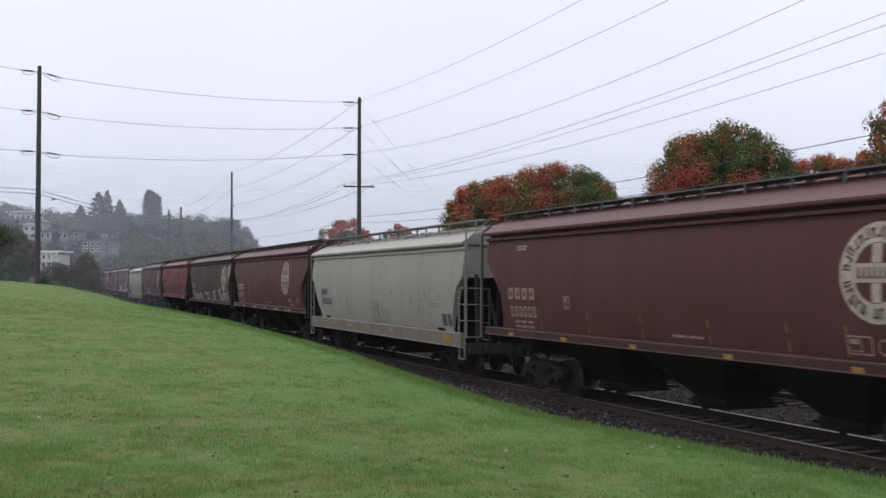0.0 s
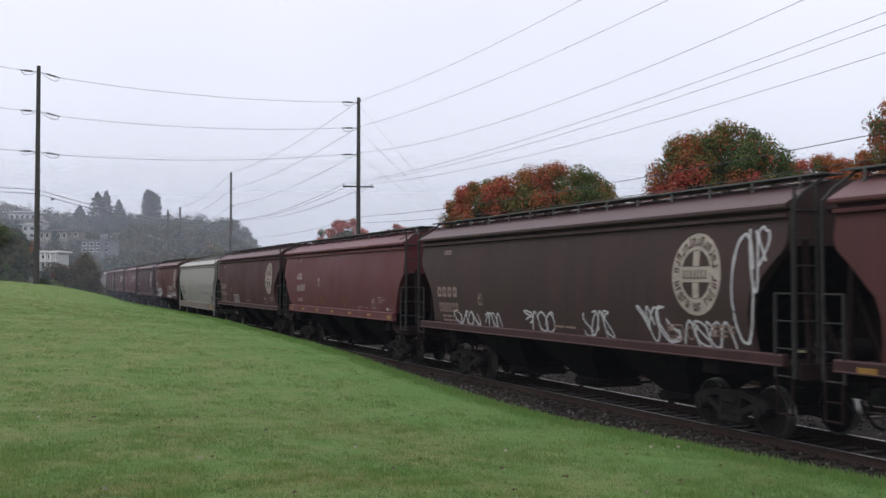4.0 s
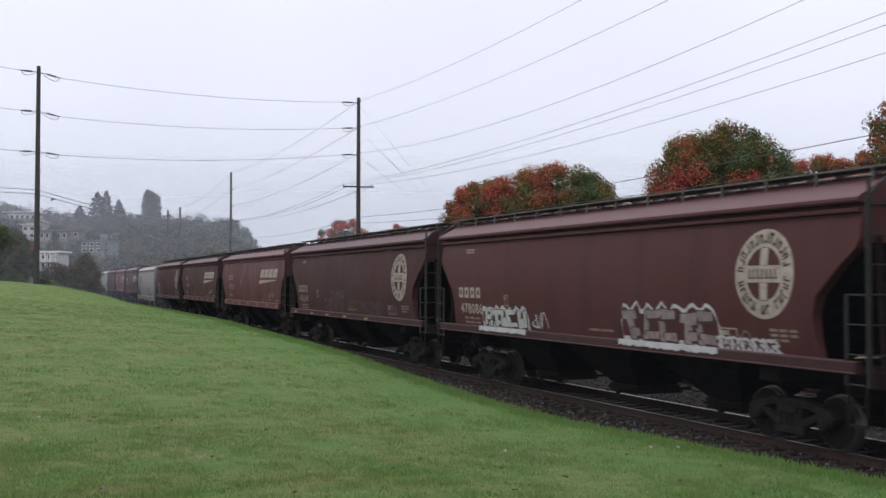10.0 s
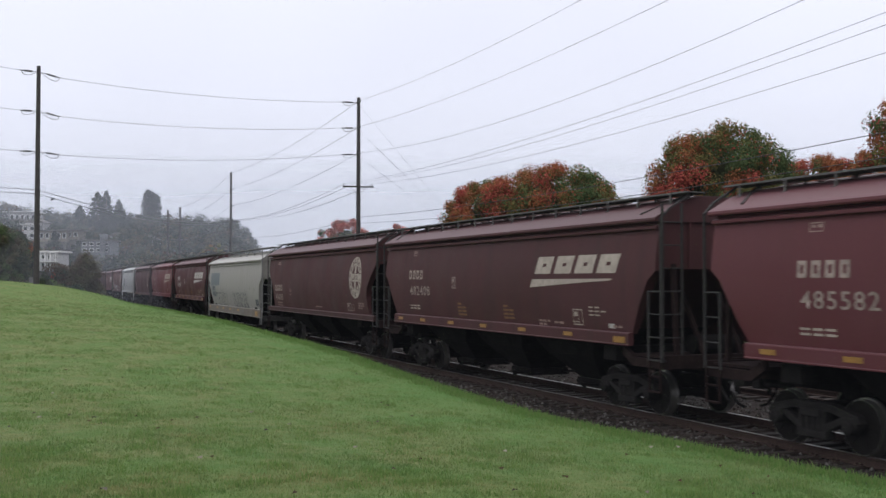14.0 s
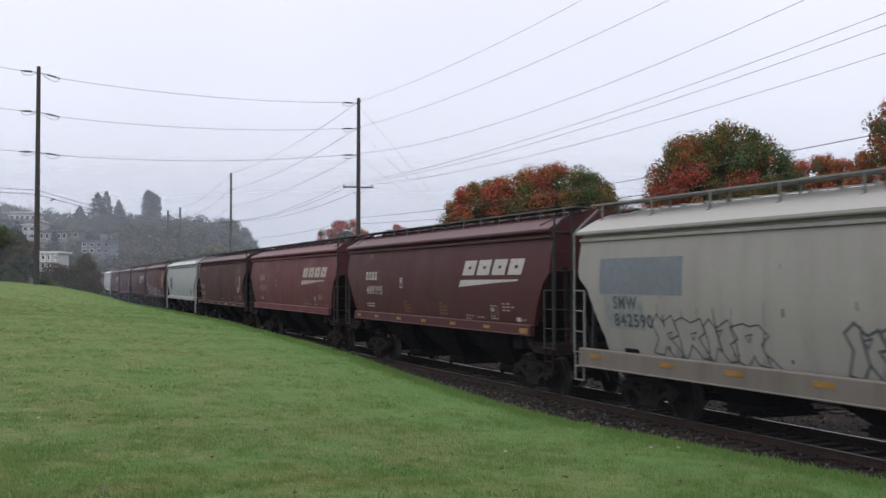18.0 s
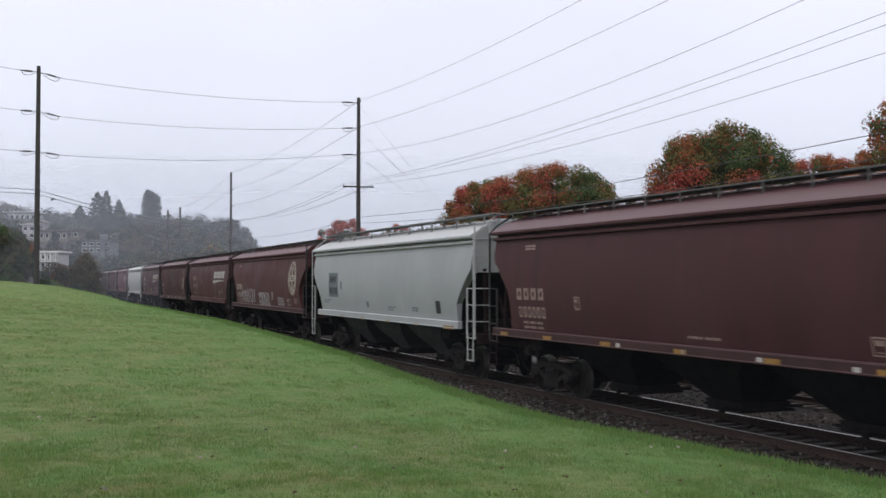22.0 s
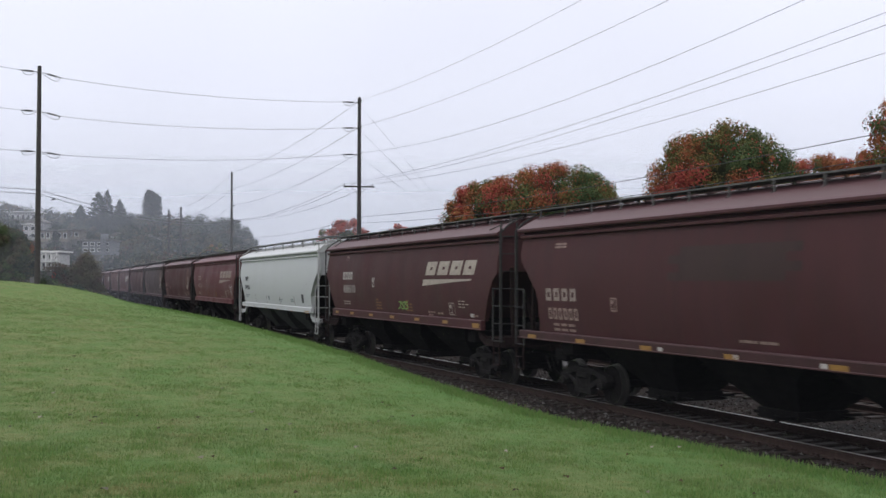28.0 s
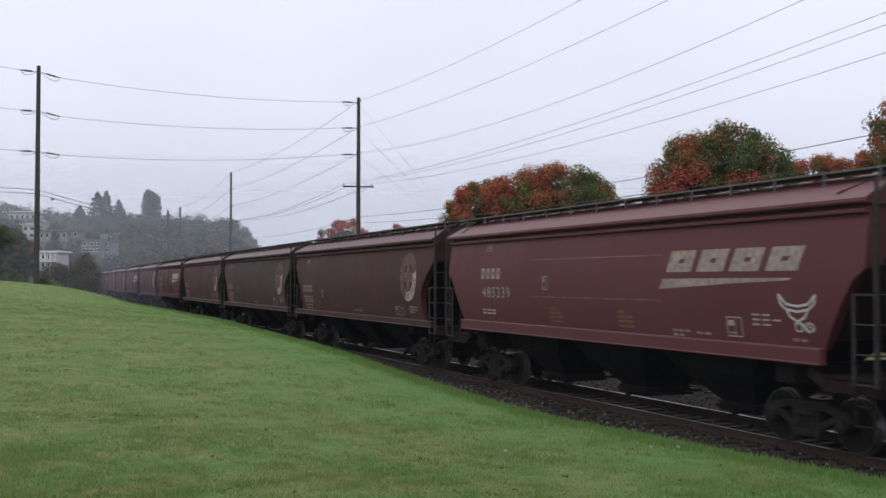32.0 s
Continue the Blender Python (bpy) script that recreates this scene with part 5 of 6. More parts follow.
        line_tag(car, ([(6.32, 2.44), (6.36, 2.28), (6.5, 2.19), (6.77, 2.15), (7.04, 2.19), (7.18, 2.28), (7.22, 2.44)], [(6.32, 2.44), (6.5, 2.28), (6.77, 2.24), (7.04, 2.28), (7.22, 2.44)],
                       [(6.5, 2.2), (6.6, 2.06), (6.77, 1.99), (6.94, 2.06), (7.04, 2.2)]), M_TAG, 0.04)
        scrawl(car, 6.72, 1.82, 0.42, 0.16, M_TAG, seed + 1, 3, 0.025)
        for z in (3.16, 2.26):
            part("scuff", flat([rect(-3.0, z, 5.8, 0.028)], M_GHOST, "scuff"), car, "long pale scuff along the side")
    elif extra == "lime":
        scrawl(car, 0.35, 1.72, 0.95, 0.26, M_LIME, seed, 4, 0.045)


S_GREY = STYLE["grey"][2]
CARS = []
for i, (style, paint_key, mark, number, extra, far_eave) in enumerate(TRAIN):
    kind_of = "newplain" if style == "new" and not mark else "oldplain" if style == "old" and mark[0] == "half" else style
    car = make_car(style, paint_key, LABELS[kind_of])
    dress(car, style, paint_key, mark, number, extra, i * 7)
    CARS.append((car, far_eave - STYLE[style][0]))


def car_pose(s):
    """The pose of a car whose middle stands at arc s: it rides on its two trucks."""
    a, b = Vector(on_track(s - 6.3)), Vector(on_track(s + 6.3))
    mid, d = (a + b) / 2, a - b
    return Matrix.Translation(mid) @ Matrix.Rotation(math.atan2(d.y, d.x), 4, "Z")


# ---- power poles and lines ----
def wire(points, name="power_line", label="thin grey overhead conductor", r=0.016, sag=0.0, n=14):
    a, b = Vector(points[0]), Vector(points[1])
    cu = bpy.data.curves.new(name, "CURVE")
    cu.dimensions, cu.bevel_depth, cu.bevel_resolution = "3D", r, 1
    sp = cu.splines.new("POLY")
    sp.points.add(n)
    for i in range(n + 1):
        k = i / n
        p = a.lerp(b, k)
        sp.points[i].co = (p.x, p.y, p.z - sag * 4 * k * (1 - k), 1)
    cu.materials.append(M_WIRE)
    return thing(name, label, "power line", "overhead lines", me=cu)


def pole_shaft(h, r0, r1):
    b = Shape()
    b.tube((0, 0, -0.6), (0, 0, h), r0, 12, r1)
    b.tube((0, 0, h), (0, 0, h + 0.05), r1, 12, r1 * 0.6)
    return b.mesh("shaft", M_POLE, smooth=False)


def insulator_mesh(droop):
    """A strain insulator: link, ribbed body, clamp, drooping by droop over its length, with the loop that leads back to the pole."""
    b = Shape()
    tilt = Matrix.Rotation(math.atan2(droop, 1.45), 4, "Y")
    b.tube(tilt @ Vector((0, 0, 0)), tilt @ Vector((1.5, 0, 0)), 0.022, 6)
    for k in range(12):
        x = 0.50 + 0.062 * k
        b.tube(tilt @ Vector((x, 0, 0)), tilt @ Vector((x + 0.05, 0, 0)), 0.085, 10, 0.06)
    b.box(1.32, 1.52, -0.04, 0.04, -0.05, 0.04, tilt)
    return b.mesh("insulator_string", M_INSUL)


def jumper_mesh(droop):
    b = Shape()
    pts = [(1.45, -droop), (1.42, -droop - 0.16), (1.2, -droop - 0.30), (0.85, -droop * 0.8 - 0.30), (0.45, -droop * 0.5 - 0.17), (0.1, -0.06)]
    for p, q in zip(pts, pts[1:]):
        b.tube((p[0], 0.03, p[1]), (q[0], 0.03, q[1]), 0.02, 6)
    return b.mesh("jumper_cable", M_WIRE)


def post_mesh():
    b = Shape()
    b.tube((0, 0, 0), (0.55, 0, 0.10), 0.06, 10, 0.045)
    for k in range(5):
        b.tube((0.12 + 0.08 * k, 0, 0.02 + 0.015 * k), (0.16 + 0.08 * k, 0, 0.027 + 0.015 * k), 0.09, 10, 0.06)
    return b.mesh("post_insulator", M_INSUL)


def crossarm_mesh(w=2.8):
    b = Shape()
    b.box(-w / 2, w / 2, -0.06, 0.06, -0.06, 0.06)
    for sg in (-1, 1):
        b.bar((sg * 0.75, 0.07, -0.04), (0, 0.12, -0.75), 0.04, 0.03)
    return b.mesh("crossarm", M_POLE)


def pin_mesh():
    b = Shape()
    b.tube((0, 0, 0), (0, 0, 0.14), 0.025, 8)
    b.tube((0, 0, 0.12), (0, 0, 0.24), 0.07, 10, 0.045)
    return b.mesh("pin_insulator", M_INSUL)


def power_pole(x, y, z, h, label, heading=0, strings=(), posts=(), arm=None, r0=0.24, r1=0.15):
    """strings: (height, heading, droop) of insulator strings; posts: (height, heading) of short post insulators; arm: crossarm height."""
    p = thing("utility_pole", label, "utility pole", "utility poles")
    p.location = (x, y, z)
    part("shaft", pole_shaft(h, r0, r1), p)
    for hh, a, droop in strings:
        i = part("insulator_string", cached(("ins", droop), lambda: insulator_mesh(droop)), p, "grey strain insulator", pose(0, 0, hh, 0, 0, a) @ pose(0.12, 0, 0))
        part("jumper_cable", cached(("jumper", droop), lambda: jumper_mesh(droop)), i, "drooping jumper cable")
    for hh, a in posts:
        part("post_insulator", cached("post", post_mesh), p, at=pose(0, 0, hh, 0, 0, a) @ pose(0.12, 0, 0))
    if arm is not None:
        c = part("crossarm", cached("arm", crossarm_mesh), p, "wooden crossarm with braces", pose(0, -0.22, arm, 0, 0, heading))
        for dx in (-1.3, -0.55, 1.25):
            part("pin_insulator", cached("pin", pin_mesh), c, at=pose(dx, 0, 0.06))
    return p


P_LEFT, P_MID, P_3, P_4, P_5, P_1 = (-31.6, 85.0), (-7.62, 99.0), (-32.2, 166.0), (-51.0, 212.0), (-51.6, 205.0), (17.4, 32.0)
P_OUT = (-71.0, 22.0)
LV = (19.0, 15.9, 12.75)
DROOP = (0.30, 0.26, 0.16)
MV = (18.9, 16.55, 14.15)
to_mid = math.degrees(math.atan2(P_MID[1] - P_LEFT[1], P_MID[0] - P_LEFT[0]))
to_out = math.degrees(math.atan2(P_OUT[1] - P_LEFT[1], P_OUT[0] - P_LEFT[0]))
lz = 2.0
power_pole(*P_LEFT, lz, 17.45, "tall weathered wooden pole with long grey insulators on the lawn", strings=[(v - lz, to_mid, d) for v, d in zip(LV, DROOP)] + [(v - lz, to_out, 0.1) for v in LV])
power_pole(*P_MID, -0.62, 19.95, "tall wooden pole with three levels of insulators and a crossarm", 12, strings=[(v + 0.62, to_mid + 180, 0.08) for v in MV],
                posts=[(v + 0.62, a) for v in MV for a in (-69, 111)], arm=11.82)
power_pole(*P_3, -0.62, 19.8, "wooden utility pole beyond the train", 12, posts=[(17.2, -20), (14.7, -20)], arm=12.3)
power_pole(*P_4, -0.5, 17.5, "distant wooden utility pole in the mist", 12, posts=[(15.4, -20)], arm=11.0, r0=0.26, r1=0.20)
power_pole(*P_5, -0.4, 16.4, "distant wooden utility pole in the mist", 12, posts=[(14.6, -20)], r0=0.26, r1=0.20)
power_pole(*P_1, -0.62, 20.0, "tall wooden pole beside the tracks", 12, posts=[(v + 0.62, 111) for v in MV], arm=12.4)


def end_of(p, q, z, off):
    d = Vector((q[0] - p[0], q[1] - p[1])).normalized() * off
    return (p[0] + d.x, p[1] + d.y, z)


for lv, mv, d in zip(LV, MV, DROOP):
    wire((end_of(P_LEFT, P_MID, lv - d, 1.5), end_of(P_MID, P_LEFT, mv - 0.08, 1.5)), sag=0.48)
    wire((end_of(P_LEFT, P_OUT, lv - 0.1, 1.5), (*P_OUT, lv + 0.3)), sag=0.7)
for v, sg in zip(MV, (1.15, 1.05, 1.5)):
    wire((end_of(P_MID, P_1, v + 0.1, 0.6), (*P_1, v)), sag=sg, r=0.0105)
for v, w in zip(MV, (19.1, 16.7, 14.1)):
    wire((end_of(P_MID, P_3, v + 0.1, 0.6), (*P_3, w)), sag=0.75)
for w, q in zip((19.1, 16.7, 14.1), (16.9, 14.9, 12.9)):
    wire(((*P_3, w), (*P_4, q)), sag=0.9, r=0.02)
for dx, z1 in ((-1.3, 12.0), (-0.55, 11.7), (1.25, 11.0)):
    wire(((P_MID[0] + dx, P_MID[1] - 0.2, 11.45), (P_1[0] + dx * 0.5, P_1[1], z1)), sag=0.9, r=0.0095)
    wire(((P_MID[0] + dx, P_MID[1] - 0.2, 11.45), (P_3[0] + dx, P_3[1], 11.95)), sag=1.0)
    wire(((P_3[0] + dx, P_3[1], 11.95), (P_4[0] + dx, P_4[1], 10.7)), sag=1.0, r=0.02)
for z0, z1 in ((9.78, 11.8), (9.45, 11.5)):
    wire(((P_LEFT[0], P_LEFT[1], z0), (P_3[0], P_3[1], z1)), sag=1.1, r=0.022)
    wire(((P_LEFT[0], P_LEFT[1], z0), (*P_OUT, z0 - 0.6)), sag=0.3, r=0.022)
wire(((*P_MID, 8.45), (P_1[0], P_1[1], 7.9)), name="telephone_cable", label="thin black telephone cable", sag=0.5)
wire(((*P_MID, 7.9), (P_1[0], P_1[1], 7.0)), name="telephone_cable", label="thin black telephone cable", sag=0.5)
wire(((*P_3, 9.5), (*P_MID, 8.45)), name="telephone_cable", label="thin black telephone cable", sag=0.8)
for z, x in ((18.7, 8.5), (16.4, 9.6), (14.0, 11.6)):
    wire(((*P_MID, z), (x, 99.0, -0.62)), name="guy_wire", label="taut steel guy wire of a pole", r=0.010)
bird = Shape()
bird.tube((-0.13, 0, 0), (0.02, 0, 0.07), 0.05, 8, 0.075)
bird.tube((0.02, 0, 0.07), (0.12, 0, 0.16), 0.075, 8, 0.045)
bird.tube((0.10, 0, 0.15), (0.2, 0, 0.16), 0.05, 8, 0.012)
bird.box(-0.24, -0.1, -0.03, 0.03, -0.04, 0.01)
tagged(new("bird", bird.mesh("bird", M_BLACK)), "small dark bird perched on a wire", "bird").location = (-33.0, 92.3, 9.52)


# ---- plants ----
def leaf_quads(v, f, mi, centre, radius, count, size, mat, rng, flat_y=1.0):
    for _ in range(count):
        d = Vector((rng.gauss(0, 1), rng.gauss(0, 1), rng.gauss(0, 1))).normalized()
        p = centre + Vector((d.x * radius, d.y * radius * flat_y, d.z * radius)) * (rng.random() ** 0.4)
        nrm = (d * 1.1 + Vector((rng.gauss(0, 0.4), rng.gauss(0, 0.4), rng.gauss(0.3, 0.4)))).normalized()
        t = nrm.orthogonal().normalized()
        t.rotate(Matrix.Rotation(rng.uniform(0, 6.28), 3, nrm))
        b = nrm.cross(t)
        s = size * rng.uniform(0.6, 1.25)
        k = len(v)
        v += [tuple(p - t * s * 0.5), tuple(p + b * s * 0.36 + nrm * s * 0.1), tuple(p + t * s * 0.55), tuple(p - b * s * 0.36 + nrm * s * 0.1)]
        f.append((k, k + 1, k + 2, k + 3))
        mi.append(mat)


M_LEAF = [leafy("red_leaves", [(0.31, 0.055, 0.05), (0.38, 0.10, 0.062), (0.22, 0.04, 0.036)]),
          leafy("orange_leaves", [(0.31, 0.11, 0.046), (0.24, 0.075, 0.036), (0.28, 0.145, 0.055)]),
          leafy("olive_leaves", [(0.11, 0.105, 0.036), (0.14, 0.115, 0.038), (0.08, 0.088, 0.03)]),
          leafy("green_leaves", [(0.064, 0.096, 0.037), (0.088, 0.12, 0.046), (0.045, 0.072, 0.029)]),
          leafy("far_woods_leaves", [(0.020, 0.032, 0.024), (0.026, 0.038, 0.028), (0.032, 0.042, 0.030)]),
          leafy("brown_leaves", [(0.092, 0.066, 0.048), (0.075, 0.060, 0.042), (0.105, 0.062, 0.050)]),
          leafy("far_grey_green_leaves", [(0.042, 0.056, 0.040), (0.050, 0.062, 0.042), (0.056, 0.064, 0.046)]),
          leafy("far_olive_leaves", [(0.072, 0.074, 0.044), (0.086, 0.078, 0.046), (0.092, 0.072, 0.048)])]
# near-black green: the shade inside a crown, put into the colour
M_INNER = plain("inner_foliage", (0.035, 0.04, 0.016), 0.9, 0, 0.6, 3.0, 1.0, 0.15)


def broadleaf(x, y, z, top, hw, seed, weights, label, clumps=70, leaves=120, size=0.30, low=0.35, name="maple_tree", mats=(0, 1, 2, 3)):
    """A tapered trunk, limbs and a lumpy crown of many leaves; weights: red, orange, olive, green, and the side that is greener."""
    rng = random.Random(seed)
    h = top - z
    t = thing(name, label, "tree", "trees by the track")
    t.location = (x, y, z)
    b = Shape()
    zc = h * (0.5 + low / 2)
    b.tube((0, 0, -0.2), (0.05, 0.03, h * 0.35), 0.05 * hw + 0.08, 10, 0.035 * hw + 0.05)
    b.tube((0.05, 0.03, h * 0.35), (0, 0, h * 0.75), 0.035 * hw + 0.05, 10, 0.04)
    part("trunk", b.mesh("trunk", M_BARK), t)
    for k in range(6):
        a = k * 1.05 + rng.uniform(-0.3, 0.3)
        lb = Shape()
        p0 = Vector((0, 0, h * rng.uniform(0.28, 0.5)))
        p1 = p0 + Vector((math.cos(a) * hw * 0.4, math.sin(a) * hw * 0.4, h * 0.15))
        p2 = p1 + Vector((math.cos(a + 0.3) * hw * 0.35, math.sin(a + 0.3) * hw * 0.35, h * 0.16))
        lb.tube(p0, p1, 0.09, 7, 0.06)
        lb.tube(p1, p2, 0.06, 7, 0.02)
        part("limb", lb.mesh("limb", M_BARK), t)
    rz = h * (1 - low) / 2
    # added solid core whose dark colour stands for shade between the leaves
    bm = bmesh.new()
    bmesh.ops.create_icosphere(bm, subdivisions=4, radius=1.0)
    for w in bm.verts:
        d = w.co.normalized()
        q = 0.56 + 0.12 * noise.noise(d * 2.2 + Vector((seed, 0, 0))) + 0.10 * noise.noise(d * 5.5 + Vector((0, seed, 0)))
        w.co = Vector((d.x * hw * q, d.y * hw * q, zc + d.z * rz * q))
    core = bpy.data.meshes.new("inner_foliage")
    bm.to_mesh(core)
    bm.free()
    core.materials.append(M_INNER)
    part("inner_foliage", core, t, "solid dark core standing for the shade inside the crown")
    v, f, mi = [], [], []
    total = int(clumps * 2.1)
    boughs = []
    count = max(16, total // 5)
    for i in range(count):
        dz = 1 - 1.7 * (i + 0.5) / count
        da = i * 2.39996 + rng.uniform(-0.3, 0.3)
        dr = math.sqrt(max(0, 1 - dz * dz))
        d = Vector((dr * math.cos(da), dr * math.sin(da), dz))
        boughs.append((d, rng.uniform(0.56, 0.66), rng.uniform(0.34, 0.46), rng.uniform(-0.2, 0.2)))
    for i in range(total):
        d0, at_r, size_r, shift = boughs[i % count]
        d = (d0 * 0.75 + Vector((rng.gauss(0, 0.6), rng.gauss(0, 0.6), rng.gauss(0.15, 0.6)))).normalized()
        e = (d0 * at_r + d * size_r * 0.85) * 0.95
        c = Vector((e.x * hw, e.y * hw, zc + e.z * rz))
        d = e.normalized()
        n1 = noise.noise(c * 0.45 + Vector((seed, 0, 0))) + 0.3 * d.x * weights[4] + shift + rng.uniform(-0.36, 0.36)
        q = min(0.999, max(0, 0.5 + 0.62 * n1))
        acc, m = 0, 3
        for k in range(4):
            acc += weights[k]
            if q < acc:
                m = k
                break
        rad, many = hw * rng.uniform(0.11, 0.18), int(leaves * 2.0)
        leaf_quads(v, f, mi, c, rad, int(many * 1.15), size * 0.5, mats[m], rng)
        leaf_quads(v, f, mi, c, rad * 1.1, int(many * 0.2), size * 0.5, mats[rng.choices((0, 1, 2, 3), [max(0.01, q) for q in weights[:4]])[0]], rng)
    me = raw_mesh("crown", v, f, M_LEAF)
    me.polygons.foreach_set("material_index", mi)
    part("crown", me, t)
    return t


MAPLE = "broad maple with red, orange and green autumn leaves"
G0 = -0.62
broadleaf(3.8, 82, G0, 10.2, 4.0, 11, (0.34, 0.26, 0.2, 0.2, 0.3), "small maple with bright orange autumn leaves", 95, 110)
broadleaf(8.2, 80, G0, 11.2, 5.6, 12, (0.24, 0.18, 0.24, 0.34, 2.0), MAPLE, 100, 120)
broadleaf(15.9, 62, G0, 11.45, 4.55, 13, (0.22, 0.17, 0.23, 0.38, 1.5), MAPLE, 120, 130, 0.26)
broadleaf(26.1, 75, G0, 11.5, 3.7, 14, (0.45, 0.4, 0.1, 0.05, 0.1), "maple with orange-red autumn leaves", 80, 100)
broadleaf(26.3, 58, G0, 12.9, 4.4, 15, (0.42, 0.36, 0.14, 0.08, 0.2), "maple with orange and green autumn leaves", 70, 120)
broadleaf(-14.6, 165, G0, 12.0, 4.8, 16, (0.6, 0.25, 0.1, 0.05, 0.1), "far maple with dull red leaves", 40, 80, 0.4, mats=(0, 5, 5, 3))
broadleaf(-6.8, 168, G0, 11.9, 2.9, 17, (0.6, 0.15, 0.15, 0.1, 0.1), "far maple with dull red leaves", 25, 80, 0.4, mats=(0, 5, 5, 3))
broadleaf(-43.0, 205, G0, 9.7, 3.0, 18, (0.02, 0.5, 0.38, 0.1, 0.1), "far small tree with orange leaves", 25, 70, 0.4)
broadleaf(-43.3, 105, 1.0, 8.3, 3.7, 21, (0.08, 0.3, 0.36, 0.26, -0.2), "dark green bushy tree at the lawn's edge", 90, 110, 0.28, 0.02, "leafy_tree", (5, 3, 7, 6))
broadleaf(-47.5, 118, 0.5, 8.3, 3.8, 22, (0.22, 0.1, 0.28, 0.4, -0.2), "tree with orange-brown leaves", 60, 90, 0.3, 0.15, "leafy_tree", (1, 5, 6, 4))


def bush(x, y, z, top, hw, seed, weights, label, clumps=40, leaves=80, size=0.24, mats=(0, 1, 2, 3)):
    rng = random.Random(seed)
    t = thing("bush", label, "bush", "bushes by the lawn")
    t.location = (x, y, z)
    b = Shape()
    for k in range(5):
        a = k * 1.3
        b.tube((0.1 * math.cos(a), 0.1 * math.sin(a), -0.1), (hw * 0.5 * math.cos(a), hw * 0.5 * math.sin(a), (top - z) * 0.6), 0.05, 6, 0.02)
    part("stems", b.mesh("stems", M_BARK), t)
    v, f, mi = [], [], []
    h = top - z
    for _ in range(clumps):
        d = Vector((rng.gauss(0, 1), rng.gauss(0, 1), abs(rng.gauss(0, 1)))).normalized()
        rr = rng.uniform(0.3, 0.82)
        c = Vector((d.x * hw * rr, d.y * hw * rr, d.z * h * 0.95 * rr))
        q, acc, m = rng.random(), 0, 3
        for k in range(4):
            acc += weights[k]
            if q < acc:
                m = k
                break
        leaf_quads(v, f, mi, c, min(hw, h) * 0.22, leaves, size, mats[m], rng)
    me = raw_mesh("leaves", v, f, M_LEAF)
    me.polygons.foreach_set("material_index", mi)
    part("leaves", me, t)


bush(-41.2, 125, 0.0, 7.4, 3.0, 31, (0.02, 0.02, 0.36, 0.6), "large dark brownish-green bush beside the track", 260, mats=(5, 7, 5, 7))
bush(-43.2, 122, 0.0, 6.3, 2.3, 32, (0.08, 0.14, 0.5, 0.28), "dull red-brown bush by the lawn", 170, mats=(0, 5, 5, 6))
bush(-44.0, 133, -0.3, 5.6, 2.4, 33, (0.0, 0.02, 0.4, 0.58), "dark leafy bush beside the track", 120, mats=(5, 7, 5, 6))
bush(-36.0, 99, 1.3, 3.1, 2.3, 37, (0.0, 0.05, 0.25, 0.7), "low dark green hedge along the crest", 60, mats=(5, 7, 6, 3))
bush(-34.6, 102, 0.9, 2.75, 1.7, 34, (0.0, 0.02, 0.2, 0.78), "low dark green shrub on the crest", 26, mats=(5, 5, 3, 4))
bush(-32.6, 104, 0.6, 2.2, 1.5, 35, (0.0, 0.05, 0.5, 0.45), "low olive shrub beside the lawn", 22, mats=(5, 5, 3, 4))
bush(-38.6, 118, 0.0, 2.0, 2.0, 36, (0.05, 0.1, 0.6, 0.25), "low brownish shrub beside the track", 26, mats=(5, 5, 5, 4))


def conifer(x, y, z, h, w, seed, label, tall=False):
    rng = random.Random(seed)
    t = thing("conifer_tree" if not tall else "poplar_tree", label, "tree", "far trees on the hill")
    t.location = (x, y, z)
    part("trunk", Shape().tube((0, 0, -0.5), (0, 0, h * 0.95), 0.3, 8, 0.05).mesh("trunk", M_BARK), t)
    v, f, mi = [], [], []
    tiers = 34
    for k in range(tiers):
        q = k / (tiers - 1)
        zz = h * (0.08 + 0.92 * q)
        if tall:
            rad = w * min(1.0, 0.5 + q) * (1 if q < 0.72 else math.sqrt(max(0.02, 1 - ((q - 0.72) / 0.29) ** 2)))
        else:
            rad = w * ((1 - q) ** 0.72 * (0.86 + 0.28 * (k % 3) / 2) + 0.02)
        for _ in range(6 + int(rad * 7)):
            a = rng.uniform(0, 6.28)
            r = rad * rng.uniform(0.35, 1.08)
            leaf_quads(v, f, mi, Vector((r * math.cos(a), r * math.sin(a), zz - 0.22 * r)), 0.22 + 0.34 * min(1, rad / w), 5, 0.55, 4, rng)
    me = raw_mesh("crown", v, f, M_LEAF)
    me.polygons.foreach_set("material_index", mi)
    part("crown", me, t)


def gz(x, y):
    return float(ground_height(np.array([x]), np.array([y]))[0])


def far_xy(px, y):
    return (px - 784) / 1930 * y


for px, y, top, w, sd, tall in ((174, 320, 340, 5.4, 1, False), (189, 322, 338, 4.0, 2, False), (211, 325, 354, 4.0, 3, False), (142, 330, 364, 4.2, 4, False), (98, 290, 408, 3.0, 5, False), (120, 300, 412, 2.6, 9, False),
                                (262, 335, 337, 1.7, 6, True), (269, 338, 339, 1.6, 7, True), (277, 336, 344, 1.5, 8, True)):
    x = far_xy(px, y)
    g = gz(x, y)
    ztop = 2.66 + y * ((441 - top) / 1930 + 0.0291)
    conifer(x, y, g, ztop - g, w, sd, "tall columnar tree standing above the hill" if tall else "dark conifer standing on the misty hill", tall)

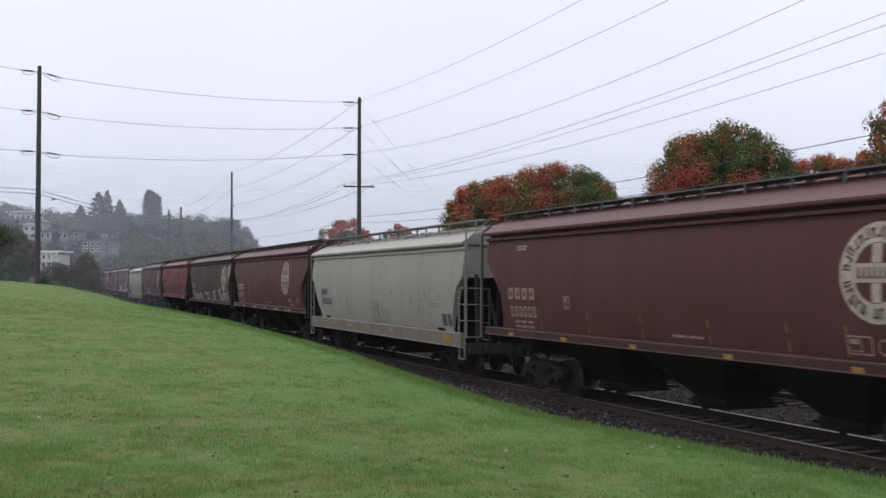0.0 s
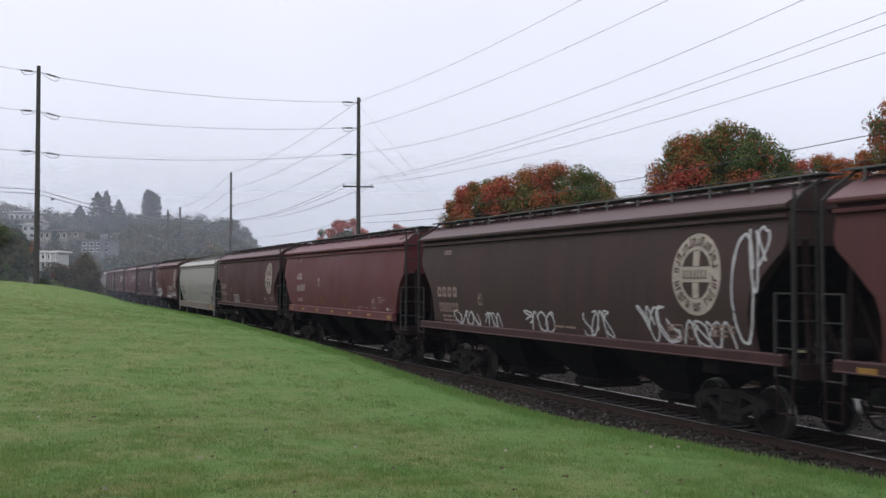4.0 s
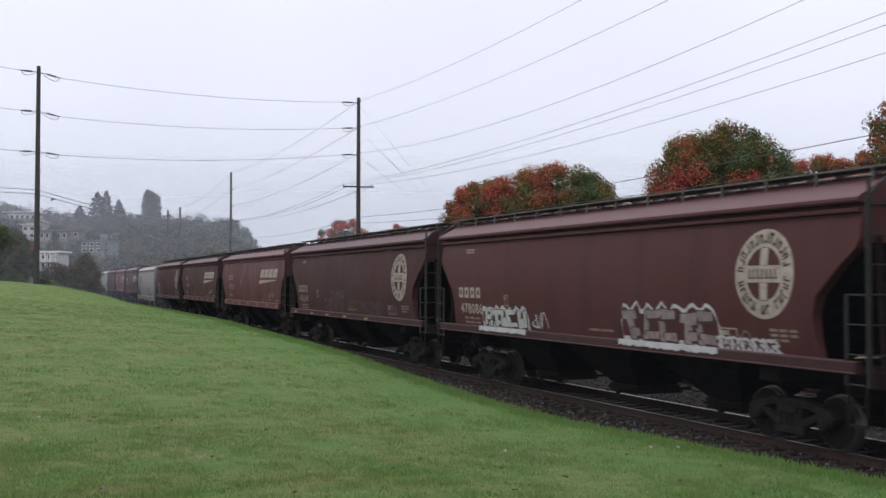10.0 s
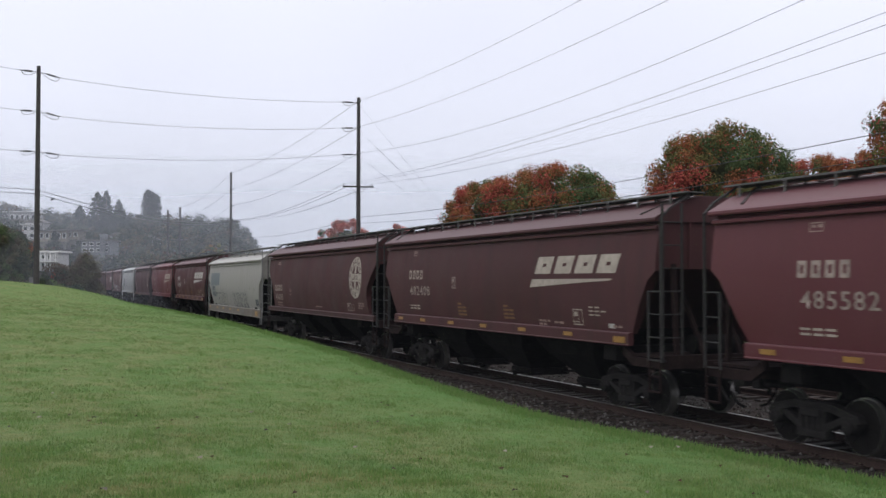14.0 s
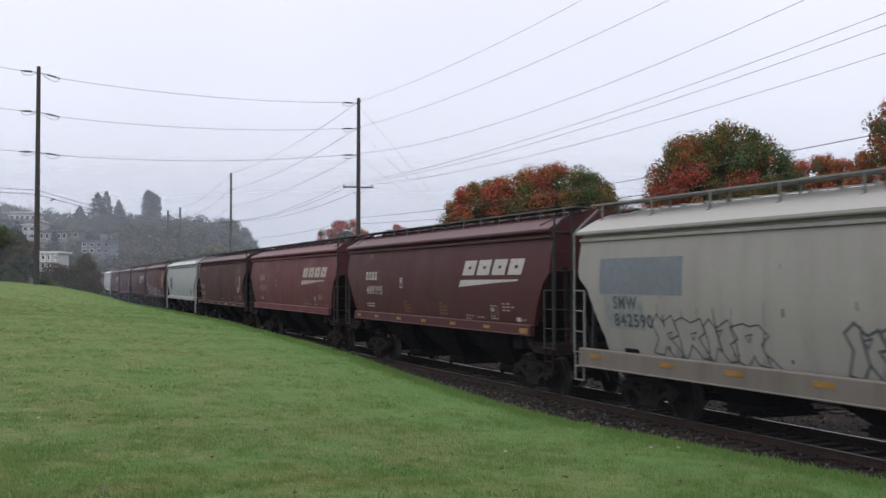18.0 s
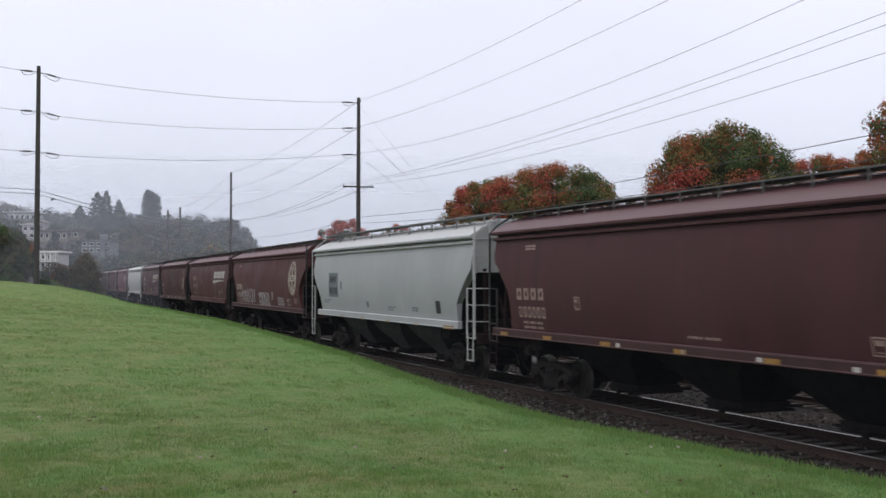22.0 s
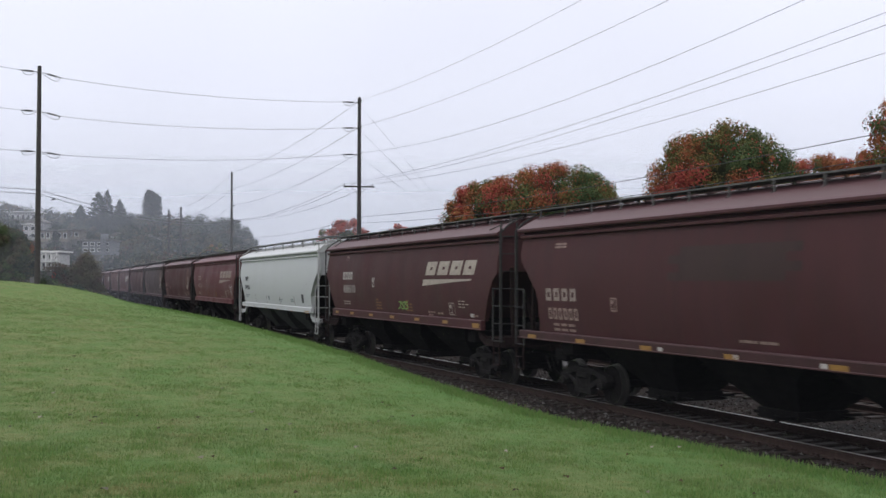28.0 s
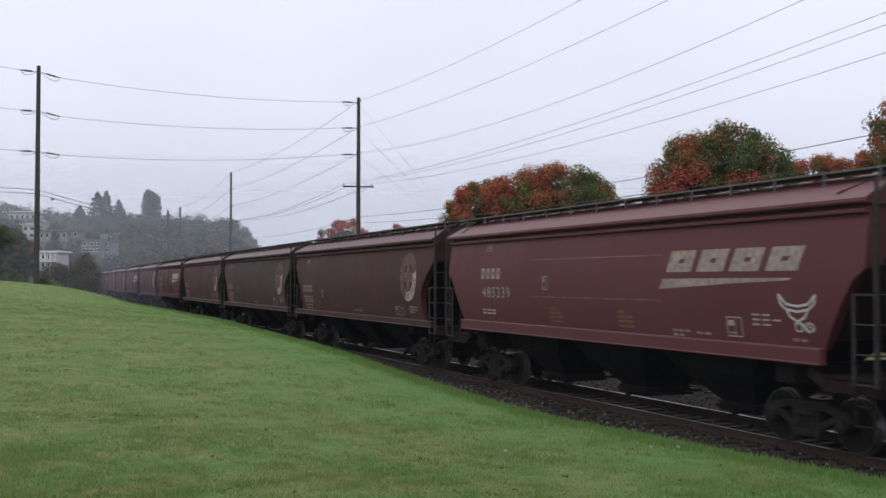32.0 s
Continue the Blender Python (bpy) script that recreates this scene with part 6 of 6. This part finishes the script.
rng = random.Random(77)
v, f, mi = [], [], []
for i in range(1300):
    y = rng.uniform(222, 390)
    px = rng.uniform(-60, 452)
    x = far_xy(px, y)
    g = gz(x, y)
    if px > 330 and rng.random() < 0.2:
        continue
    if float(far_distance(x, y)) < 9:
        continue
    hh = rng.uniform(4.5, 9.5) * (0.7 if px > 415 else 1)
    if px < 210 and y < 330:
        hh *= 0.75
    m = rng.choices((4, 6, 7, 5), (0.50, 0.33, 0.12, 0.05))[0]
    for k in range(8):
        lift = rng.uniform(0.2, 0.88)
        spread = 2.3 * math.sqrt(max(0.05, 1 - (lift * 1.1 - 0.35) ** 2))
        c = Vector((x + rng.uniform(-spread, spread), y + rng.uniform(-spread, spread), g + hh * lift))
        leaf_quads(v, f, mi, c, hh * 0.2, 26, 0.68, m, rng)
for i in range(150):
    y = rng.uniform(180, 203) if 55 < 30 + i * 2.6 < 240 and i % 2 else rng.uniform(195, 218)
    px = rng.uniform(30, 425)
    x = far_xy(px, y)
    if float(far_distance(x, y)) < 7:
        continue
    g = gz(x, y)
    hh = 2.66 + y * ((441 - rng.uniform(438, 462)) / 1930 + 0.0291) - g
    m = rng.choices((1, 6, 4, 5, 7), (0.01, 0.24, 0.45, 0.14, 0.16))[0]
    for k in range(14):
        c = Vector((x + rng.uniform(-2, 2), y + rng.uniform(-2, 2), g + hh * rng.uniform(0.1, 0.85)))
        leaf_quads(v, f, mi, c, hh * 0.2, 24, 0.75, m, rng)
for i in range(120):
    y = rng.uniform(226, 246)
    px = rng.uniform(100, 228)
    x = far_xy(px, y)
    if float(far_distance(x, y)) < 7:
        continue
    g = gz(x, y)
    hh = 2.66 + y * ((441 - rng.uniform(446, 464)) / 1930 + 0.0291) - g
    m = rng.choices((7, 4, 5, 6), (0.2, 0.4, 0.2, 0.2))[0]
    for k in range(14):
        c = Vector((x + rng.uniform(-2, 2), y + rng.uniform(-2, 2), g + hh * rng.uniform(0.1, 0.85)))
        leaf_quads(v, f, mi, c, hh * 0.22, 24, 0.75, m, rng)
me = raw_mesh("hillside_woods", v, f, M_LEAF)
me.polygons.foreach_set("material_index", mi)
thing("hillside_woods", "misty dark green woods covering the far hill", "woods", kind="stuff", me=me)

# ---- houses on the hill ----
M_WALL_W = plain("white_house_siding", (0.36, 0.36, 0.36), 0.7, 0, 0.12, 1.5, 0.05)
M_WALL_G = plain("grey_house_siding", (0.14, 0.15, 0.16), 0.7, 0, 0.15, 1.5, 0.05)
M_WALL_T = plain("tan_house_siding", (0.17, 0.155, 0.13), 0.7, 0, 0.15, 1.5, 0.05)
M_ROOF = plain("dark_shingles", (0.12, 0.115, 0.11), 0.85, 0, 0.25, 3, 0.2)
M_TRIM = plain("white_trim", (0.55, 0.55, 0.54), 0.6, 0, 0.08, 3, 0.03)
mg, ng, lg, pg = nodes_of("window_glass")
pg.inputs["Base Color"].default_value = (0.03, 0.035, 0.04, 1)
pg.inputs["Roughness"].default_value = 0.12
M_GLASS = mg


def house(px, py_top, y, w, h, d, wall, label, storeys=2, gable=False, cols=4, tower=False, balcony=False, turn=0):
    x = far_xy(px, y)
    ztop = 2.66 + y * ((441 - py_top) / 1930 + 0.0291)
    z = ztop - h
    t = thing("house", label, "house", "houses on the hill")
    t.matrix_world = pose(x, y, z, 0, 0, turn)
    part("wall", Shape().box(-w / 2, w / 2, 0, d, -0.3, h - 0.3).mesh("wall", wall), t)
    part("basement", Shape().box(-w / 2 + 0.15, w / 2 - 0.15, 0.15, d - 0.15, -6, -0.3).mesh("basement", M_ROOF), t, "dark basement wall")
    if gable:
        part("roof", Shape().prism_y([(-w / 2 - 0.4, h - 0.35), (w / 2 + 0.4, h - 0.35), (w / 2 + 0.4, h - 0.2), (0, h + w * 0.22), (-w / 2 - 0.4, h - 0.2)], -0.5, d + 0.5).mesh("roof", M_ROOF), t)
    else:
        part("roof", Shape().box(-w / 2 - 0.4, w / 2 + 0.4, -0.5, d + 0.5, h - 0.28, h).mesh("roof", M_TRIM if wall is M_WALL_W else M_ROOF), t)
    sh = (h - 0.4) / storeys
    for k in range(storeys):
        for c in range(cols):
            wx = -w / 2 + w * (c + 0.5) / cols
            ww = w / cols * 0.62
            z0 = k * sh + sh * 0.25
            win = part("window", Shape().box(wx - ww / 2, wx + ww / 2, -0.06, 0.02, z0, z0 + sh * 0.58).mesh("window", M_TRIM), t, "white window frame")
            part("pane", Shape().box(wx - ww / 2 + 0.1, wx + ww / 2 - 0.1, -0.075, -0.05, z0 + 0.1, z0 + sh * 0.58 - 0.1).mesh("pane", M_GLASS), win)
    if tower:
        part("chimney", Shape().box(w * 0.18, w * 0.36, -0.6, 1.5, -3, h + 1.3).mesh("chimney", M_WALL_G), t, "broad grey chimney")
    if balcony:
        bl = part("balcony", Shape().box(-w / 2, w / 2, -1.6, 0, sh - 0.1, sh + 0.05).mesh("balcony", M_TRIM), t, "white balcony with posts")
        for c in range(7):
            px_ = -w / 2 + w * c / 6
            part("post", Shape().box(px_ - 0.07, px_ + 0.07, -1.6, -1.46, -0.3, h - 0.3).mesh("post", M_TRIM), bl)
    return t


house(78, 444, 178, 5.0, 3.0, 5, M_WALL_W, "white flat-roofed house with a balcony", 2, balcony=True, cols=5)
house(170, 424, 250, 6.6, 3.2, 7, M_WALL_G, "grey two-storey house with a broad chimney", 2, cols=4, tower=True)
house(36, 374, 330, 9.5, 4.5, 7, M_WALL_W, "long pale house on the hilltop", 1, cols=6)
house(62, 392, 300, 4.5, 5, 6, M_WALL_W, "white house among the trees", 2, True, 2)
house(95, 407, 290, 7.5, 2.8, 7, M_WALL_T, "tan low-roofed house on the hill", 1, cols=5)
house(206, 416, 300, 3.2, 3.2, 5, M_WALL_W, "small white gabled house", 1, True, 2)
house(278, 428, 300, 9, 4.0, 7, M_WALL_G, "grey low-roofed house among trees", 1, cols=5)
house(52, 396, 296, 3.6, 4.2, 5, M_WALL_W, "white house with dark windows among the trees", 2, cols=2)
house(124, 406, 292, 5.0, 2.4, 6, M_WALL_T, "tan house with a low roof on the hill", 1, cols=3)
house(262, 424, 296, 6.5, 2.6, 6, M_WALL_W, "pale low house half hidden by trees", 1, True, cols=3)
house(24, 388, 310, 6.0, 3.4, 6, M_WALL_T, "tan flat-roofed house below the hilltop", 1, cols=4)
house(12, 366, 340, 5, 5, 6, M_WALL_G, "grey gabled house on the hilltop", 2, True, 3)

# ---- mist, and a near veil added to lift the blacks ----
# the sheet at y = 12 is no mist bank: it imitates lens flare
for k, (y, dens, top) in enumerate(((12, 0.0055, 42), (97, 0.055, 42), (130, 0.03, 42), (180, 0.055, 44), (225, 0.055, 48), (285, 0.085, 52), (345, 0.11, 60), (480, 0.5, 70))):
    fm = fog_material("mist", dens, top)
    thing("fog_bank", "thin pale morning mist, the nearest sheet an added veil", "mist", kind="structure", me=raw_mesh("fog_bank", [(-700, y - 6, -3), (700, y - 6, -3), (700, y + 1.3 * top, top), (-700, y + 1.3 * top, top)], [(0, 1, 2, 3)], fm))


# ---- grass, stones, fallen leaves ----
def blades(name, pts, hmin, hmax, width, mat, label, seed, per=4, spread=0.05):
    r = np.random.RandomState(seed)
    n = len(pts) * per
    base = np.repeat(pts, per, 0) + np.concatenate([r.normal(0, spread, (n, 2)), np.zeros((n, 1))], 1)
    a = r.uniform(0, 2 * np.pi, n)
    hgt = r.uniform(hmin, hmax, n)
    lean = r.normal(0, 0.35, (n, 2)) * hgt[:, None]
    w = width * r.uniform(0.6, 1.3, n)
    dx, dy = np.cos(a) * w, np.sin(a) * w
    V = np.empty((n, 3, 3))
    V[:, 0] = base + np.stack([dx, dy, 0 * dx - 0.01], 1)
    V[:, 1] = base - np.stack([dx, dy, 0 * dx + 0.01], 1)
    V[:, 2] = base + np.concatenate([lean, hgt[:, None]], 1)
    me = bpy.data.meshes.new(name)
    me.vertices.add(3 * n)
    me.vertices.foreach_set("co", V.reshape(-1))
    me.loops.add(3 * n)
    me.loops.foreach_set("vertex_index", np.arange(3 * n, dtype=np.int32))
    me.polygons.add(n)
    me.polygons.foreach_set("loop_start", np.arange(0, 3 * n, 3, dtype=np.int32))
    me.update(calc_edges=True)
    me.materials.append(mat)
    return thing(name, label, "grass", kind="stuff", me=me)


rs = np.random.RandomState(5)


def lawn_points(n, y0, y1, power):
    y = y0 + (y1 - y0) * rs.rand(n) ** power
    x = (rs.rand(n) * 2 - 1) * 0.43 * y
    u, s = track_us(x, y)
    ok = u > 4.6
    x, y = x[ok], y[ok]
    return np.stack([x, y, ground_height(x, y)], 1)


tp = lawn_points(90000, 6.5, 44, 1.4)
keep = np.array([noise.noise(Vector((x * 2.6, y * 2.0, 3.0))) + 0.6 * noise.noise(Vector((x * 6.5, y * 5.0, 9.0))) for x, y, _ in tp]) > 0.22
M_TUFT = leafy("tuft_blades", [(0.085, 0.165, 0.042), (0.13, 0.215, 0.06), (0.19, 0.235, 0.085)], 0.8, 0.3)
blades("lawn_tufts", tp[keep], 0.025, 0.065, 0.006, M_TUFT, "darker uneven tufts in the lawn", 6, 4, 0.05)
blades("lawn_blades", lawn_points(90000, 6.5, 46, 1.45), 0.012, 0.034, 0.006, M_BLADE, "short mown blades of lawn grass", 1, 4, 0.07)
blades("far_lawn_blades", lawn_points(45000, 40, 104, 1.0), 0.02, 0.05, 0.014, M_BLADE, "short mown blades of the far lawn", 4, 4, 0.12)
es = -22 + 97 * rs.rand(11000) ** 1.2
eo = 4.8 + rs.normal(0, 0.26, 11000)
ep = np.array([on_track(s, o) for s, o in zip(es, eo)])
ep[:, 2] = ground_height(ep[:, 0], ep[:, 1])
blades("verge_grass", ep, 0.025, 0.10, 0.008, M_VERGE, "longer uncut grass along the lawn's edge", 2, 5, 0.08)


# ---- ties, stones and fallen leaves ----
def tie_mesh():
    sh = Shape().box(-1.3, 1.3, -0.115, 0.115, -0.36, -0.162)
    return sh.mesh("tie", M_TIE, bevel=0.012)


def plate_mesh():
    b = Shape()
    b.box(-0.17, 0.17, -0.1, 0.1, -0.164, -0.150)
    for sg in (-1, 1):
        b.box(sg * 0.10 - 0.02, sg * 0.10 + 0.02, -0.07, -0.04, -0.152, -0.12)
        b.box(sg * 0.10 - 0.02, sg * 0.10 + 0.02, 0.04, 0.07, -0.152, -0.12)
    return b.mesh("tie_plate", M_RUST)


def tie_pose(s, off, rng):
    th = np.interp(s, TS, TTH)
    x, y, z = on_track(s, off)
    return pose(x, y, RAIL_TOP + rng.uniform(-0.015, 0.01), 0, 0, math.degrees(th) + rng.uniform(-1.2, 1.2))


rng = random.Random(40)
ties = thing("track_ties", "dark creosoted wooden ties under the rails", "railway ties", kind="structure")
TIE, PLATE = tie_mesh(), plate_mesh()
s = -26.0
count = 0
while count < 230:
    m = tie_pose(s, 0, rng)
    t = part("tie", TIE, ties, at=m)
    if s < 30:
        for off in (0.755, -0.755):
            part("tie_plate", PLATE, t, at=pose(off, 0, 0))
    s += 0.53 + rng.uniform(-0.02, 0.02)
    count += 1
s_far = s
far = Shape()
base = [tuple(v.co) for v in TIE.vertices]
polys = [tuple(p.vertices) for p in TIE.polygons]
for s0, s1, off in ((-140, -26, 0), (s_far, 330, 0), (-60, 200, -5.3)):
    s = s0
    while s < s1:
        m = tie_pose(s, off, rng)
        far.add([m @ Vector(v) for v in base], polys)
        s += 0.54
part("far_ties", raw_mesh("far_ties", far.v, far.f, M_TIE), ties)["kind"] = "stuff"

# loose ballast stones
rb = np.random.RandomState(9)
v, f = [], []
for _ in range(20000):
    s = -24 + 74 * rb.rand() ** 1.25
    o = rb.choice((1, 1, 1, -1)) * rb.uniform(0.2, 3.7) if rb.rand() < 0.85 else -rb.uniform(2, 7)
    zz = float(np.interp(o, [-7, -3.6, -2.4, -1.2, 1.2, 2.0, 2.9, 3.9], [-0.39, -0.39, -0.43, -0.37, -0.37, -0.40, -0.55, -0.75]))
    x, y, _ = on_track(s, o)
    r = rb.uniform(0.025, 0.055)
    k = len(v)
    pts = rb.normal(0, 1, (6, 3)) * 0.25
    for d, q in zip(((1, 0, 0), (-1, 0, 0), (0, 1, 0), (0, -1, 0), (0, 0, 0.8), (0, 0, -0.8)), pts):
        v.append((x + r * (d[0] + q[0]), y + r * (d[1] + q[1]), zz + r * (d[2] + 0.3 + q[2])))
    f += [(k, k + 2, k + 4), (k + 2, k + 1, k + 4), (k + 1, k + 3, k + 4), (k + 3, k, k + 4), (k + 2, k, k + 5), (k + 1, k + 2, k + 5), (k + 3, k + 1, k + 5), (k, k + 3, k + 5)]
thing("ballast_stones", "loose grey crushed stones between the ties", "gravel", kind="stuff", me=raw_mesh("ballast_stones", v, f, M_STONE))

# dry weeds on the shoulder
M_WEED = leafy("dry_weeds", [(0.16, 0.11, 0.05), (0.22, 0.17, 0.09), (0.10, 0.09, 0.04)], 0.8, 0.2)
ws = np.concatenate([rb.uniform(-20, 60, 260), rb.normal(-6, 1.2, 40), rb.normal(-11.5, 1.0, 40), rb.uniform(90, 190, 900)])
wo = np.concatenate([rb.uniform(2.6, 4.2, 260), rb.uniform(2.4, 3.4, 80), rb.uniform(3.0, 9.0, 900)])
wp = np.array([on_track(a, b) for a, b in zip(ws, wo)])
wp[:, 2] = np.maximum(ground_height(wp[:, 0], wp[:, 1]), np.interp(wo, [1.2, 2.0, 2.9, 3.9], [-0.37, -0.40, -0.55, -0.75]))
blades("dry_weeds", wp, 0.10, 0.38, 0.006, M_WEED, "dry brown weeds on the ballast shoulder", 3, 7, 0.10)

# fallen leaves and worm casts on the lawn
M_FALLEN = leafy("fallen_leaves", [(0.04, 0.03, 0.02), (0.07, 0.045, 0.022), (0.03, 0.025, 0.02), (0.30, 0.27, 0.22)], 0.8, 0.1)
lp = lawn_points(160, 7, 40, 0.9)
v, f = [], []
for x, y, z in lp:
    a, r = rb.uniform(0, 6.28), rb.uniform(0.02, 0.045)
    k = len(v)
    for q, h in ((0, 0.05), (1.7, 0.035), (3.1, 0.06), (4.6, 0.035)):
        v.append((x + r * math.cos(a + q), y + r * math.sin(a + q), z + h))
    f.append((k, k + 1, k + 2, k + 3))
thing("fallen_leaves", "scattered brown fallen leaves on the lawn", "fallen leaves", kind="stuff", me=raw_mesh("fallen_leaves", v, f, M_FALLEN))


def motions():
    for car, at in CARS:
        walk(car, [(t, car_pose(at - speed_run(t))) for t in range(33)])
    wheels = [o for car, _ in CARS for o in car.children_recursive if o.name.startswith("wheelset")]
    first = wheels[0]
    walk(first, [(k / 30, Matrix.Rotation(speed_run(k / 30) / 0.457, 4, "Y")) for k in range(961)])
    for w in wheels[1:]:
        w.rotation_mode = "QUATERNION"
        keys = w.animation_data_create()
        keys.action = first.animation_data.action
        keys.action_slot = first.animation_data.action_slot


motions()
